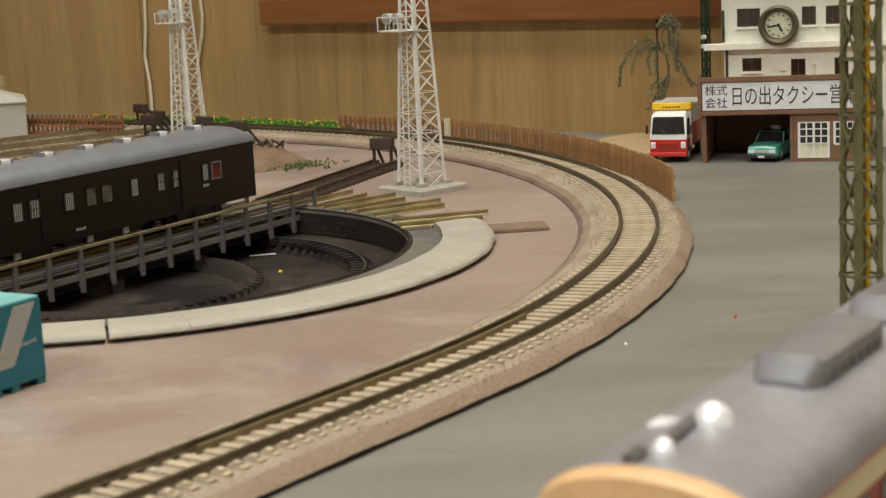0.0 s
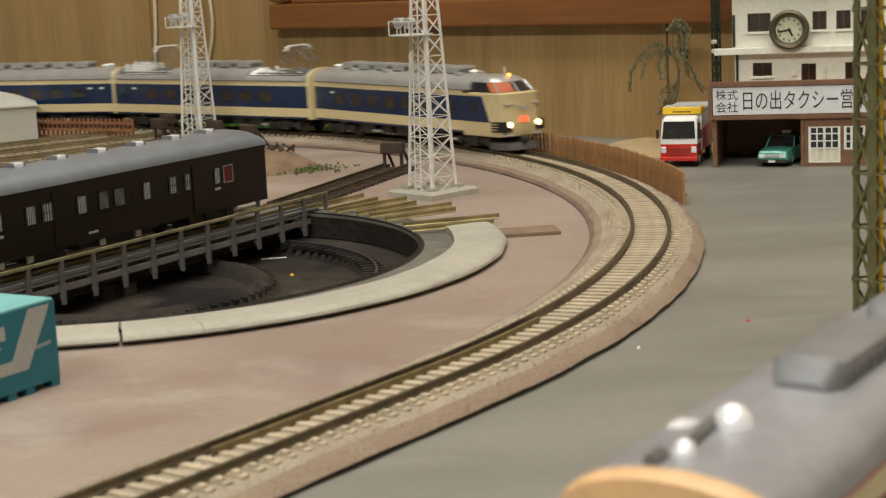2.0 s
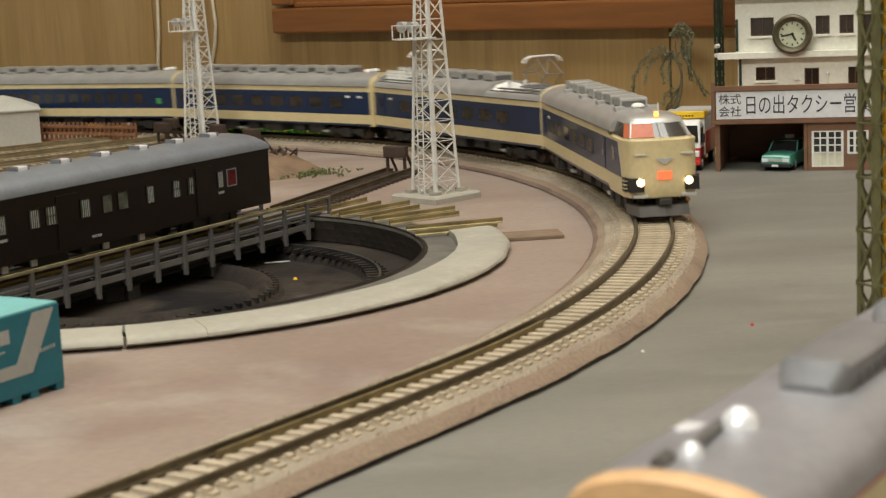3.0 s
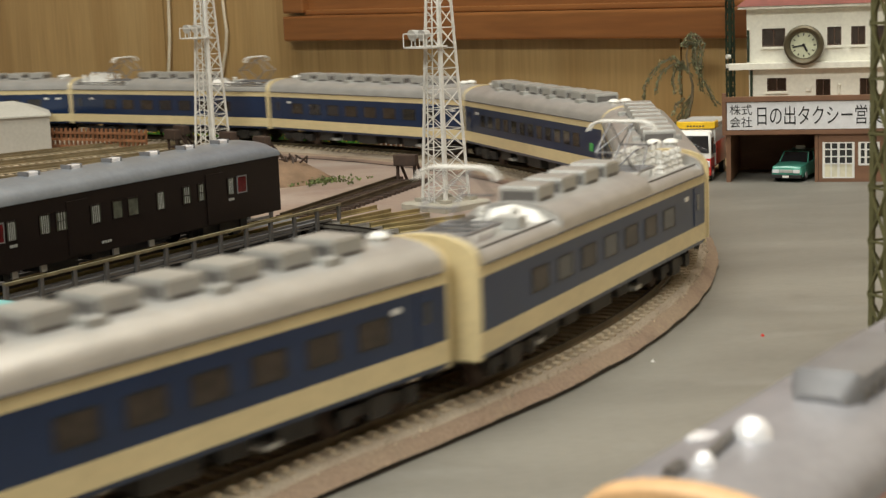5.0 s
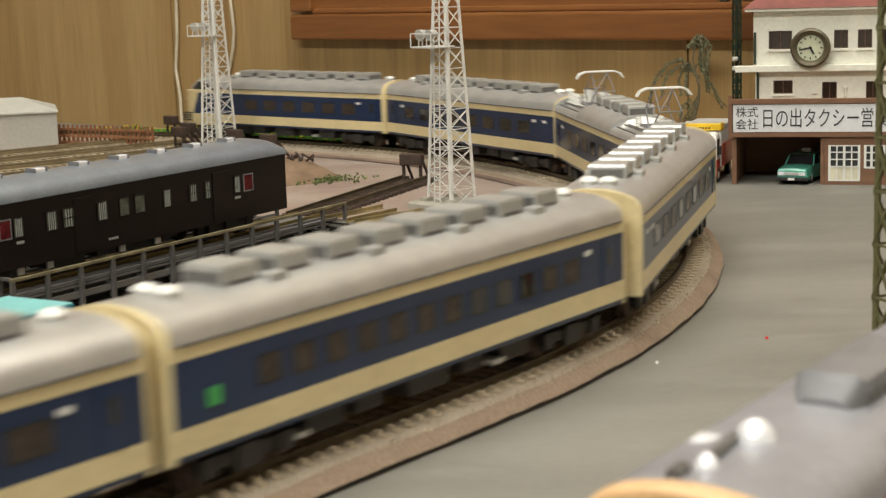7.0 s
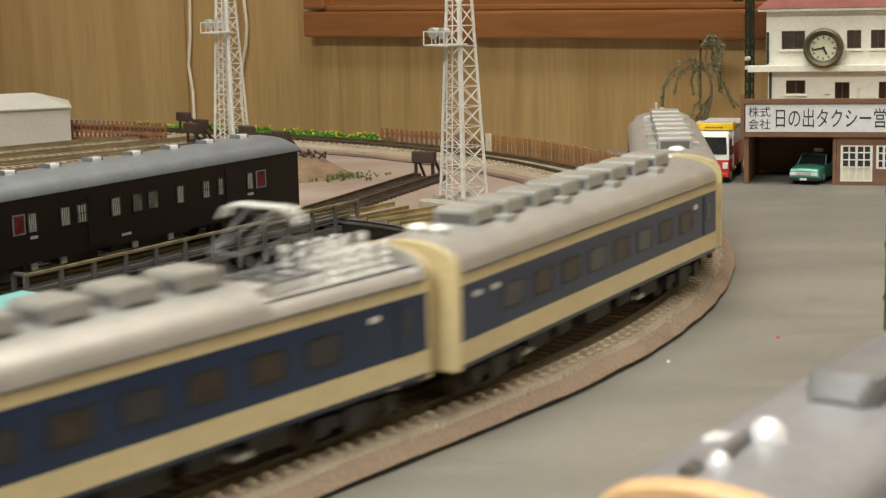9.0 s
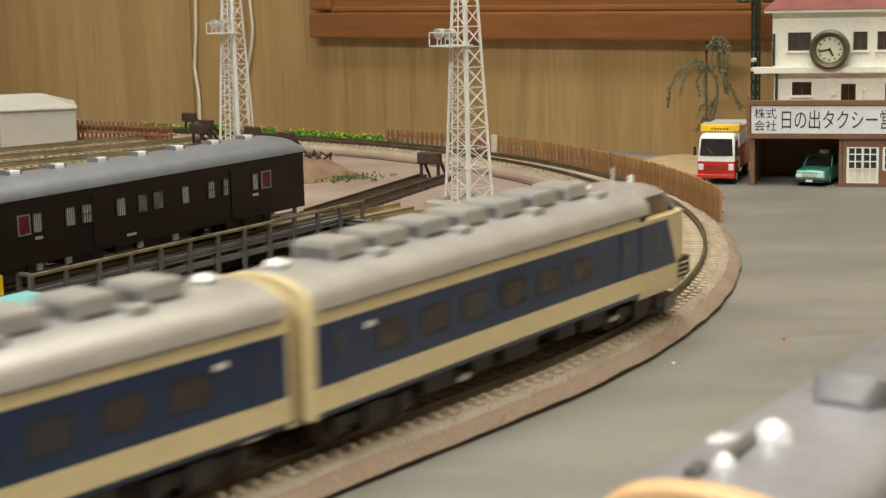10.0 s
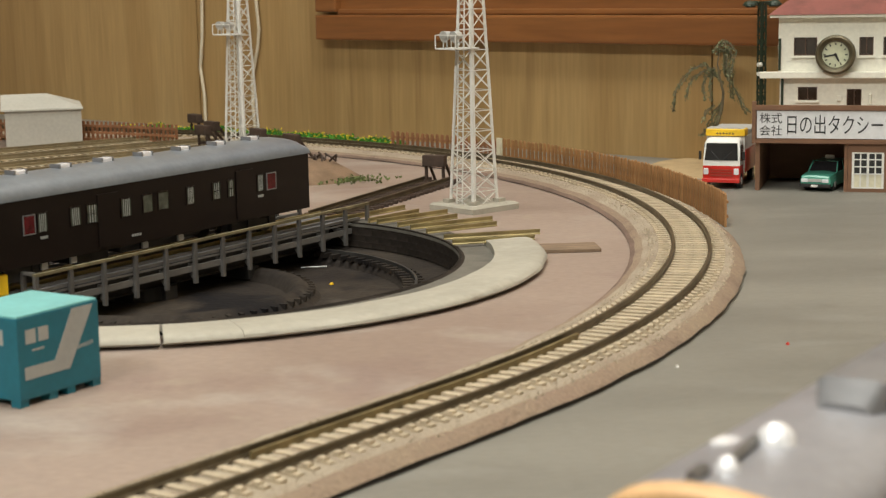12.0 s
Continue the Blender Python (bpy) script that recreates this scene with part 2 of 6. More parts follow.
def part(name, bm, mats, parent=None, label="", smooth=False, at=None):
    me = mesh_of(name, bm, mats)
    if smooth:
        me.shade_smooth()
        me.set_sharp_from_angle(angle=radians(38))
    ob = new(name, me)
    if parent is not None:
        ob.parent = parent
    if at is not None:
        ob.matrix_basis = at
    return tagged(ob, label) if label else ob


def again(name, me, parent, at):
    ob = new(name, me)
    ob.parent = parent
    ob.matrix_basis = at
    return ob


def box(bm, x0, x1, y0, y1, z0, z1, mi=0, m=None, bev=0.0):
    tm = bmesh.new() if bev else bm
    vs = [tm.verts.new((x, y, z)) for x in (x0, x1) for y in (y0, y1) for z in (z0, z1)]
    fs = [tm.faces.new([vs[i] for i in q]) for q in ((0, 1, 3, 2), (4, 6, 7, 5), (0, 4, 5, 1), (2, 3, 7, 6), (0, 2, 6, 4), (1, 5, 7, 3))]
    if bev:
        bmesh.ops.bevel(tm, geom=list(tm.edges), offset=bev, segments=2, affect="EDGES", profile=0.6)
        vmap = {v: bm.verts.new(v.co) for v in tm.verts}
        fs = [bm.faces.new([vmap[v] for v in f.verts]) for f in tm.faces]
        vs = list(vmap.values())
        tm.free()
    for f in fs:
        f.material_index = mi
    if m is not None:
        for v in vs:
            v.co = m @ v.co
    return vs


def tube(bm, p, q, r, n=6, r2=None, mi=0, caps=True):
    p, q = Vector(p), Vector(q)
    d = (q - p).normalized()
    a = d.orthogonal().normalized()
    b = d.cross(a)
    r2 = r if r2 is None else r2
    A = [bm.verts.new(p + (a * math.cos(k * math.tau / n) + b * math.sin(k * math.tau / n)) * r) for k in range(n)]
    B = [bm.verts.new(q + (a * math.cos(k * math.tau / n) + b * math.sin(k * math.tau / n)) * r2) for k in range(n)]
    fs = [bm.faces.new((A[k], A[(k + 1) % n], B[(k + 1) % n], B[k])) for k in range(n)]
    if caps:
        fs += [bm.faces.new(A[::-1]), bm.faces.new(B)]
    for f in fs:
        f.material_index = mi


def loft(bm, rings, closed=True, caps=True, mats=None):
    """Rings of points, joined one to the next; mats: material index for each segment of the ring."""
    R = [[bm.verts.new(p) for p in r] for r in rings]
    n = len(R[0])
    for A, B in zip(R, R[1:]):
        for k in range(n if closed else n - 1):
            f = bm.faces.new((A[k], A[(k + 1) % n], B[(k + 1) % n], B[k]))
            if mats:
                f.material_index = mats[k]
    if caps and closed:
        bm.faces.new(R[0][::-1])
        bm.faces.new(R[-1])
    return R


def dome(bm, c, r, h, n=12, k=4, mi=0):
    rings = []
    for i in range(k):
        a = i / k * math.pi / 2
        rings.append([(c[0] + r * math.cos(a) * math.cos(j * math.tau / n), c[1] + r * math.cos(a) * math.sin(j * math.tau / n), c[2] + h * math.sin(a)) for j in range(n)])
    R = loft(bm, rings, caps=False)
    top = bm.verts.new((c[0], c[1], c[2] + h))
    for j in range(n):
        bm.faces.new((R[-1][j], R[-1][(j + 1) % n], top))


# ---- the main line: straight, 85 degree curve of 0.55 m, straight ----
CX, CY, RAD, A0, A1 = -0.4308, 0.8209, 0.55, radians(-37.32), radians(47.71)
ARC = RAD * (A1 - A0)
RAILZ, GAUGE = 0.009, 0.0165
# beyond the curve a straight, then a gentler curve of 0.75 m
S1, S2, RAD2 = -0.08, -0.50, 0.75


def track(s, off=0.0):
    """Place and heading at s metres along the line, off metres outward of its middle."""
    a = A1 - min(max(s, 0), ARC) / RAD
    n = Vector((math.cos(a), math.sin(a), 0))
    h = Vector((n.y, -n.x, 0))
    p = Vector((CX, CY, 0)) + n * (RAD + off)
    if S2 <= s < S1:
        b = (S1 - s) / RAD2
        p += h * S1 - n * (RAD2 * (1 - math.cos(b))) - h * (RAD2 * math.sin(b))
        h, n = h * math.cos(b) + n * math.sin(b), n * math.cos(b) - h * math.sin(b)
        p += n * off - Vector((math.cos(a), math.sin(a), 0)) * off
    elif s < S2:
        q, h, n = track(S2, off)
        p = q + h * (s - S2)
    elif s < 0:
        p += h * s
    if s > ARC:
        p += h * (s - ARC)
    return p, h, n


def along(s0, s1, step):
    k = max(1, round((s1 - s0) / step))
    return [s0 + (s1 - s0) * i / k for i in range(k + 1)]


def sweep(bm, s0, s1, step, profile, mats=None, closed=True):
    rings = []
    for s in along(s0, s1, step):
        rings.append([track(s, o)[0] + Vector((0, 0, z)) for o, z in profile])
    loft(bm, rings, closed, closed, mats)


# ---- the layout board, the floors ----
PIT = Vector((-0.131, 0.753, 0))
R_PIT, R_RING, R_RIM = 0.139, 0.1535, 0.1787
BRIDGE = radians(57.3)
UB = Vector((math.cos(BRIDGE), math.sin(BRIDGE), 0))
NB = Vector((UB.y, -UB.x, 0))
BASE = PIT - NB * 0.012


def inside(p, off):
    v = p - Vector((CX, CY, 0))
    a = math.atan2(v.y, v.x)
    if p.x < -1.9 or p.y > 2.6 or p.y < -1.3:
        return False
    d = v.length if A0 < a < A1 else max(v.dot(Vector((math.cos(A0), math.sin(A0), 0))) if a <= A0 else -9, v.dot(Vector((math.cos(A1), math.sin(A1), 0))) if a >= A1 else -9)
    return d < RAD + off


def floor_ring(z, reach, n=240):
    bm = bmesh.new()
    inner, outer = [], []
    for k in range(n):
        a = k * math.tau / n
        d = Vector((math.cos(a), math.sin(a), 0))
        inner.append(bm.verts.new(PIT + d * R_PIT + Vector((0, 0, z))))
        outer.append(bm.verts.new(PIT + d * reach(d) + Vector((0, 0, z))))
    for k in range(n):
        bm.faces.new((inner[k], inner[(k + 1) % n], outer[(k + 1) % n], outer[k]))
    return bm


def reach_red(d):
    lo, hi = 0.12, 3.2
    for _ in range(30):
        mid = (lo + hi) / 2
        if inside(PIT + d * mid, -0.004):
            lo = mid
        else:
            hi = mid
    return lo


def reach_all(d):
    return min(2.6 / max(abs(d.x), 1e-6), 2.6 / max(abs(d.y), 1e-6))


tagged(part("ground", floor_ring(0.0, reach_all, 360), M["ground"]), "grey painted plywood layout board, slightly scuffed", "ground", kind="structure")
tagged(part("floor", floor_ring(0.0008, reach_red), M["red"]), "pinkish brown painted yard floor with blotches", "floor", kind="structure")

# room: the panelled wall behind, three plain ones, the ceiling
WP, WS = Vector((0.131, 1.1906, 0)), math.atan(-0.85)
WM = Matrix.Translation(WP) @ Matrix.Rotation(WS, 4, "Z")
wall = thing("wall_north", WM, "oak veneer panelled wall with vertical seams", "wall", kind="structure")
random.seed(4)
seams = [-2.6, -1.7, -1.25, -0.8, -0.455, 0.075, 0.62, 1.2, 1.9, 2.6]
for a, b in zip(seams, seams[1:]):
    bm = bmesh.new()
    box(bm, a + 0.0008, b - 0.0008, 0.0, 0.02, -0.75, 1.5)
    part("panel", bm, M["wood"], wall)
bm = bmesh.new()
box(bm, -2.6, 2.6, 0.02, 0.05, -0.75, 1.5)
part("backing", bm, M["framewood"], wall)
for name, args in (("wall_south", (-2.6, 2.6, -4.05, -4.0)), ("wall_west", (-2.65, -2.6, -4.0, 0.05)), ("wall_east", (2.6, 2.65, -4.0, 0.05))):
    bm = bmesh.new()
    box(bm, *args, -0.75, 1.5)
    tagged(part(name, bm, M["plaster"], at=WM), "plain off-white plaster room wall", "wall", kind="structure")
bm = bmesh.new()
box(bm, -2.65, 2.65, -4.05, 0.05, 1.5, 1.55)
tagged(part("ceiling", bm, M["plaster"], at=WM), "plain off-white ceiling", "ceiling", kind="structure")


# ---- roadbed, sleepers, rails of the main line ----
line = thing("railway_track", Matrix.Identity(4), "curved model railway track on tan ballast roadbed", "track", kind="structure")
bm = bmesh.new()
HB = 0.0058
# black undercut faces paint the shadow gap along both feet
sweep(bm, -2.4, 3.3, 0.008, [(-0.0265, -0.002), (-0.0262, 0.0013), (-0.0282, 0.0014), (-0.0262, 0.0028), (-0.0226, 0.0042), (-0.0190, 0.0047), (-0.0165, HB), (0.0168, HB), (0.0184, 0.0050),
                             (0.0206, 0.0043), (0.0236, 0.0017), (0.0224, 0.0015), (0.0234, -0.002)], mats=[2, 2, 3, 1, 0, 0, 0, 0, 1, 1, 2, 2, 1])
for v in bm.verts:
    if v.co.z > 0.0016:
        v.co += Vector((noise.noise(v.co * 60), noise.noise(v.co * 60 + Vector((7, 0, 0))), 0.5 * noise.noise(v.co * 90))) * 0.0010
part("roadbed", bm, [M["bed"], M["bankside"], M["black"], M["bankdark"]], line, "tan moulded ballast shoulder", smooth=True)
bm = bmesh.new()
box(bm, -0.0013, 0.0013, -0.0150, 0.0150, 0, 0.0017)
sl = mesh_of("sleeper", bm, M["sleeper"])
random.seed(2)
for s in along(-0.55, 1.02, 0.0062):
    p, h, n = track(s)
    again("sleeper", sl, line, Matrix.Translation(p + Vector((0, 0, HB - 0.0010))) @ Matrix.Rotation(math.atan2(h.y, h.x), 4, "Z"))
bm = bmesh.new()
for s in along(1.026, 3.2, 0.0062) + along(-2.3, -0.556, 0.0062):
    p, h, n = track(s)
    box(bm, -0.0013, 0.0013, -0.0150, 0.0150, 0, 0.0017, m=Matrix.Translation(p + Vector((0, 0, HB - 0.0010))) @ Matrix.Rotation(math.atan2(h.y, h.x), 4, "Z"))
tagged(part("sleepers", bm, M["sleeper"], line), kind="stuff")


def grain_mesh(n, s0, s1, seed):
    """Loose ballast grains between and beside the rails, as small four-faced stones."""
    rng = np.random.default_rng(seed)
    verts, faces = [], []
    for i in range(n):
        o = rng.uniform(-0.0205, 0.0195)
        p = track(rng.uniform(s0, s1), o)[0] + Vector((0, 0, HB - 0.0002 - max(0, abs(o) - 0.0175) * 0.5))
        r = rng.uniform(0.0003, 0.0007)
        a = rng.uniform(0, math.tau)
        for k in range(3):
            verts.append(p + Vector((math.cos(a + k * 2.1) * r, math.sin(a + k * 2.1) * r, -0.0002)))
        verts.append(p + Vector((rng.uniform(-r, r) * 0.4, rng.uniform(-r, r) * 0.4, r * 1.1)))
        b = 4 * i
        faces += [(b, b + 1, b + 3), (b + 1, b + 2, b + 3), (b + 2, b, b + 3)]
    me = bpy.data.meshes.new("ballast_grains")
    me.from_pydata(verts, [], faces)
    me.materials.append(M["grain"])
    return me


gr = new("ballast_grains", grain_mesh(9000, 0.1, 1.02, 14))
gr.parent = line
tagged(gr, kind="stuff")


def rail_profile(o, z):
    w = 0.0006
    return [(o - 0.0009, z - 0.0026), (o - 0.0009, z - 0.0022), (o - 0.0004, z - 0.0017), (o - w, z - 0.0008), (o - w, z),
            (o + w, z), (o + w, z - 0.0008), (o + 0.0004, z - 0.0017), (o + 0.0009, z - 0.0022), (o + 0.0009, z - 0.0026)]


for side in (-1, 1):
    bm = bmesh.new()
    sweep(bm, -2.4, 3.3, 0.012, rail_profile(side * GAUGE / 2, RAILZ), mats=[0, 0, 0, 0, 1, 0, 0, 0, 0, 0])
    part("rail", bm, [M["rail"], M["rail"]], line, "dark weathered rail")
bm = bmesh.new()
sweep(bm, 0.735, 0.905, 0.012, [(o, z) for o, z in ((-0.0061, HB), (-0.0061, 0.0082), (-0.0050, 0.0082), (-0.0050, HB))])
part("guard_rail", bm, M["guard"], line, "brown guard rail strip")
bm = bmesh.new()
for side in (-1, 1):
    for s in along(-0.55, 1.02, 0.0062):
        p, h, n = track(s, side * 0.0118)
        box(bm, -0.0011, 0.0011, -0.0012, 0.0012, 0, 0.0013, m=Matrix.Translation(p + Vector((0, 0, HB + 0.0003))) @ Matrix.Rotation(math.atan2(h.y, h.x), 4, "Z"))
tagged(part("chairs", bm, M["sleeper"], line), kind="stuff")


def straight_track(name, p, q, z, sleepers, label, mat_s, bed=None):
    """A straight piece of track from p to q."""
    p, q = Vector((*p, 0)), Vector((*q, 0))
    d = q - p
    L = d.length
    T = thing(name, Matrix.Translation(p) @ Matrix.Rotation(math.atan2(d.y, d.x), 4, "Z"), label, "track", kind="structure")
    for side in (-1, 1):
        bm = bmesh.new()
        loft(bm, [[(x, o, zz) for o, zz in rail_profile(side * GAUGE / 2, z)] for x in (0, L)])
        part("rail", bm, M["yardrail"] if bed else M["rail"], T)
    bm = bmesh.new()
    x = 0.002
    while x < L:
        box(bm, x - 0.0013, x + 0.0013, -0.015, 0.015, z - 0.0043, z - 0.0026)
        x += sleepers
    tagged(part("sleepers", bm, mat_s, T), kind="stuff")
    if bed:
        bm = bmesh.new()
        loft(bm, [[(xx, o, zz) for o, zz in ((-0.021, 0.0004), (-0.0165, z - 0.0038), (0.0165, z - 0.0038), (0.021, 0.0004))] for xx in (0, L)])
        part("roadbed", bm, bed, T)
    return T


# ---- turntable pit ----
pit = thing("turntable_pit", Matrix.Translation(PIT), "sunken round turntable pit with dark brick wall", "turntable pit", kind="structure")


def circle_sweep(bm, profile, a0=0.0, a1=360.0, n=96):
    full = abs(a1 - a0) >= 360
    k = n if full else max(2, int(n * abs(a1 - a0) / 360))
    rings = []
    for i in range(k + (0 if full else 1)):
        a = radians(a0 + (a1 - a0) * i / k)
        rings.append([(r * math.cos(a), r * math.sin(a), z) for r, z in profile])
    if full:
        rings.append(rings[0])
    loft(bm, rings, True, not full)
    if full:
        bmesh.ops.remove_doubles(bm, verts=bm.verts, dist=1e-6)


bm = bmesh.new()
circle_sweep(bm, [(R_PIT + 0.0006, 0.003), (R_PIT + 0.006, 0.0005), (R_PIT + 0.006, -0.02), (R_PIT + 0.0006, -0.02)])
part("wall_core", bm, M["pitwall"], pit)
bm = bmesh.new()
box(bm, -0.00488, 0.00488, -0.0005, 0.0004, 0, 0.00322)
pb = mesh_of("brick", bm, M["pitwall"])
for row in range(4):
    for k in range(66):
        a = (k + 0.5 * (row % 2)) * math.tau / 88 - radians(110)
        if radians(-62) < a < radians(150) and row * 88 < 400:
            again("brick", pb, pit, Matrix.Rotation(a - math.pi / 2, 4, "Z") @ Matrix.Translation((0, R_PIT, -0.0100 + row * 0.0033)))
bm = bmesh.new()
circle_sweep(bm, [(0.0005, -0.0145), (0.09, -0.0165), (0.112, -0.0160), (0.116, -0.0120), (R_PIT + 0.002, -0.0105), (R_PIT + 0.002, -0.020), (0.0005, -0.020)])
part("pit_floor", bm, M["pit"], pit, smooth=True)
bm = bmesh.new()
circle_sweep(bm, [(0.0570, -0.0165), (0.0595, -0.0125), (0.0615, -0.0104), (0.0640, -0.0095), (0.0665, -0.0102), (0.0695, -0.0128), (0.0740, -0.0165)])
part("pivot_ridge", bm, M["pit"], pit, "raised round kerb in the pit", smooth=True)
bm = bmesh.new()
circle_sweep(bm, [(0.1178, -0.0115), (0.1178, -0.0085), (0.1190, -0.0085), (0.1190, -0.0115)])
part("ring_rail", bm, M["under"], pit, "dark circular rail", smooth=True)
bm = bmesh.new()
for k in range(110):
    box(bm, 0.112, 0.1225, -0.0013, 0.0013, -0.0122, -0.0100, m=Matrix.Rotation(k * math.tau / 110, 4, "Z"))
for k in range(70):
    box(bm, 0.0670, 0.0712, -0.0009, 0.0009, -0.0135, -0.0112, m=Matrix.Rotation(k * math.tau / 70, 4, "Z"))
tagged(part("ring_ties", bm, M["pit"], pit), kind="stuff")
bm = bmesh.new()
circle_sweep(bm, [(R_PIT - 0.0006, 0.0009), (R_PIT - 0.0006, 0.0023), (R_RING + 0.001, 0.0023), (R_RING + 0.001, 0.0009)])
part("coping_ring", bm, M["ring"], pit, "grey concrete coping ring")
rim = thing("turntable_apron", Matrix.Translation(PIT), "cream concrete apron kerb round the turntable", "kerb", kind="structure")
for a, b in ((-160, -112), (-111.6, -80.7), (-80.3, -71.03), (-70.97, 13)):
    bm = bmesh.new()
    circle_sweep(bm, [(R_RING + 0.0012, 0.0012), (R_RING + 0.0012, 0.0050), (R_RIM - 0.0075, 0.0057), (R_RIM - 0.0040, 0.0056), (R_RIM - 0.0017, 0.0050), (R_RIM - 0.0003, 0.0040),
                      (R_RIM, 0.0030), (R_RIM - 0.0012, 0.0021), (R_RIM - 0.0045, 0.0019), (R_RIM - 0.0055, 0.0012)], a, b, 160)
    for v in bm.verts:
        if v.co.z > 0.003:
            v.co += Vector((noise.noise(v.co * 55), noise.noise(v.co * 55 + Vector((5, 0, 0))), 0.5 * noise.noise(v.co * 40))) * 0.0007
    part("kerb_slab", bm, M["concrete"], rim, smooth=True)

# short brass stub rails laid over the coping
for ang in (14.5, 30.5, 42.0, 51.5):
    st = thing("stub_rails", Matrix.Translation(PIT) @ Matrix.Rotation(radians(ang), 4, "Z"), "pair of short weathered brass stub rails", "rails", "stub rails round the pit")
    for side in (-1, 1):
        bm = bmesh.new()
        loft(bm, [[(x, o, z) for o, z in rail_profile(side * GAUGE / 2, 0.0062)] for x in (R_PIT - 0.001, R_RIM + 0.0045 + 0.004 * side)])
        part("rail", bm, M["gold"], st)

# ---- turntable bridge ----
BM_ = Matrix.Translation(BASE) @ Matrix.Rotation(BRIDGE, 4, "Z")
bridge = thing("turntable_bridge", BM_, "grey steel turntable bridge with handrails", "turntable")
BZ = 0.0056
XL, XR = -0.1370, 0.1505
bm = bmesh.new()
box(bm, XL, XR, -0.0178, 0.0178, 0.0024, 0.0032)
part("deck", bm, M["deck"], bridge, "blue-grey deck plates")
# dark colour on the girders paints the shade between the side beams
for y in (-0.0180, -0.012, 0.012, 0.0180):
    bm = bmesh.new()
    big = abs(y) < 0.015
    box(bm, -0.118, 0.122, y - 0.0008, y + 0.0008, -0.0080 if big else -0.0035, 0.0024)
    box(bm, -0.118, 0.122, y - 0.0018, y + 0.0018, (-0.0080 if big else -0.0035) - 0.0008, (-0.0080 if big else -0.0035))
    part("girder", bm, M["under"], bridge)
for side in (-1, 1):
    bm = bmesh.new()
    loft(bm, [[(x, o, z) for o, z in rail_profile(side * GAUGE / 2, BZ)] for x in (XL, XR)])
    part("rail", bm, M["railtop"], bridge, "worn rail")
    bm = bmesh.new()
    box(bm, XL, XR, side * 0.0118 - 0.0010, side * 0.0118 + 0.0010, 0.0032, 0.0044)
    part("walkway_edge", bm, M["girder"], bridge)
    for za, zb, ya in ((0.0034, 0.0046, 0.0205), (0.0018, 0.0026, 0.0208), (-0.0030, -0.0002, 0.0213)):
        bm = bmesh.new()
        box(bm, XL + 0.018, XR - 0.004, side * ya - 0.0006, side * ya + 0.0006, za, zb)
        part("side_beam", bm, M["beam"], bridge, "grey side beam")
posts = [-0.0877 + 0.0199 * i for i in range(13)]
bm = bmesh.new()
box(bm, -0.0010, 0.0010, -0.0008, 0.0008, -0.0085, 0.0112)
pm = mesh_of("post", bm, M["girder"])
bm = bmesh.new()
loft(bm, [[(x, 0, 0.0006), (x, -0.0085, 0.0006), (x, 0, -0.0070)] for x in (-0.0006, 0.0006)])
bk = mesh_of("bracket", bm, M["girder"])
for side in (-1, 1):
    for x in posts:
        po = again("post", pm, bridge, Matrix.Translation((x, side * 0.0228, 0)))
        again("bracket", bk, po, Matrix.Translation((0, -side * 0.0008, 0)) @ (Matrix.Identity(4) if side > 0 else Matrix.Rotation(math.pi, 4, "Z")))
    bm = bmesh.new()
    box(bm, posts[0] - 0.001, posts[-1] + 0.001, side * 0.0228 - 0.0009, side * 0.0228 + 0.0009, 0.0108, 0.0120)
    part("handrail", bm, M["handrail"], bridge, "pale worn handrail")
    bm = bmesh.new()
    box(bm, posts[0] - 0.001, posts[0] + 0.001, side * 0.0150 if side > 0 else -0.0219, 0.0219 if side > 0 else -0.0150, 0.0112, 0.0124)
    box(bm, posts[0] - 0.001, posts[0] + 0.001, side * 0.0155 - 0.0008, side * 0.0155 + 0.0008, 0.0032, 0.0112)
    part("rail_return", bm, M["girder"], bridge)
for x in (-0.06, 0.0, 0.06):
    bm = bmesh.new()
    box(bm, x - 0.004, x + 0.004, -0.018, 0.018, -0.0145, -0.0085)
    part("cross_beam", bm, M["under"], bridge)
bm = bmesh.new()
tube(bm, (0, 0, -0.0165), (0, 0, -0.008), 0.016, 20)
part("pivot", bm, M["under"], bridge, "dark pivot drum")

# yellow shunting gear at the far end of the bridge
sig = thing("yellow_signal_gear", Matrix.Translation((-0.1865, 0.668, 0.0040)) @ Matrix.Rotation(0.7, 4, "Z"), "small yellow painted track machine", "machine")
bm = bmesh.new()
box(bm, -0.006, 0.006, -0.004, 0.004, 0, 0.009, bev=0.0008)
part("cabinet", bm, M["yellow"], sig)
bm = bmesh.new()
tube(bm, (0, 0, 0.009), (0.008, -0.002, 0.0125), 0.0012)
part("lever", bm, M["yellow"], sig)


# ---- brown mail van on the bridge ----
def arch_ring(x, hw, z0, ze, zt, n=10, sh=0.35):
    """Cross-section of a carriage: side, eave, round roof."""
    pts = [(x, -hw, z0), (x, -hw, ze)]
    for i in range(1, n):
        a = math.pi * i / n
        y = -hw * math.cos(a)
        z = ze + (zt - ze) * math.sin(a) ** 0.75
        pts.append((x, y, z))
    return pts + [(x, hw, ze), (x, hw, z0)]


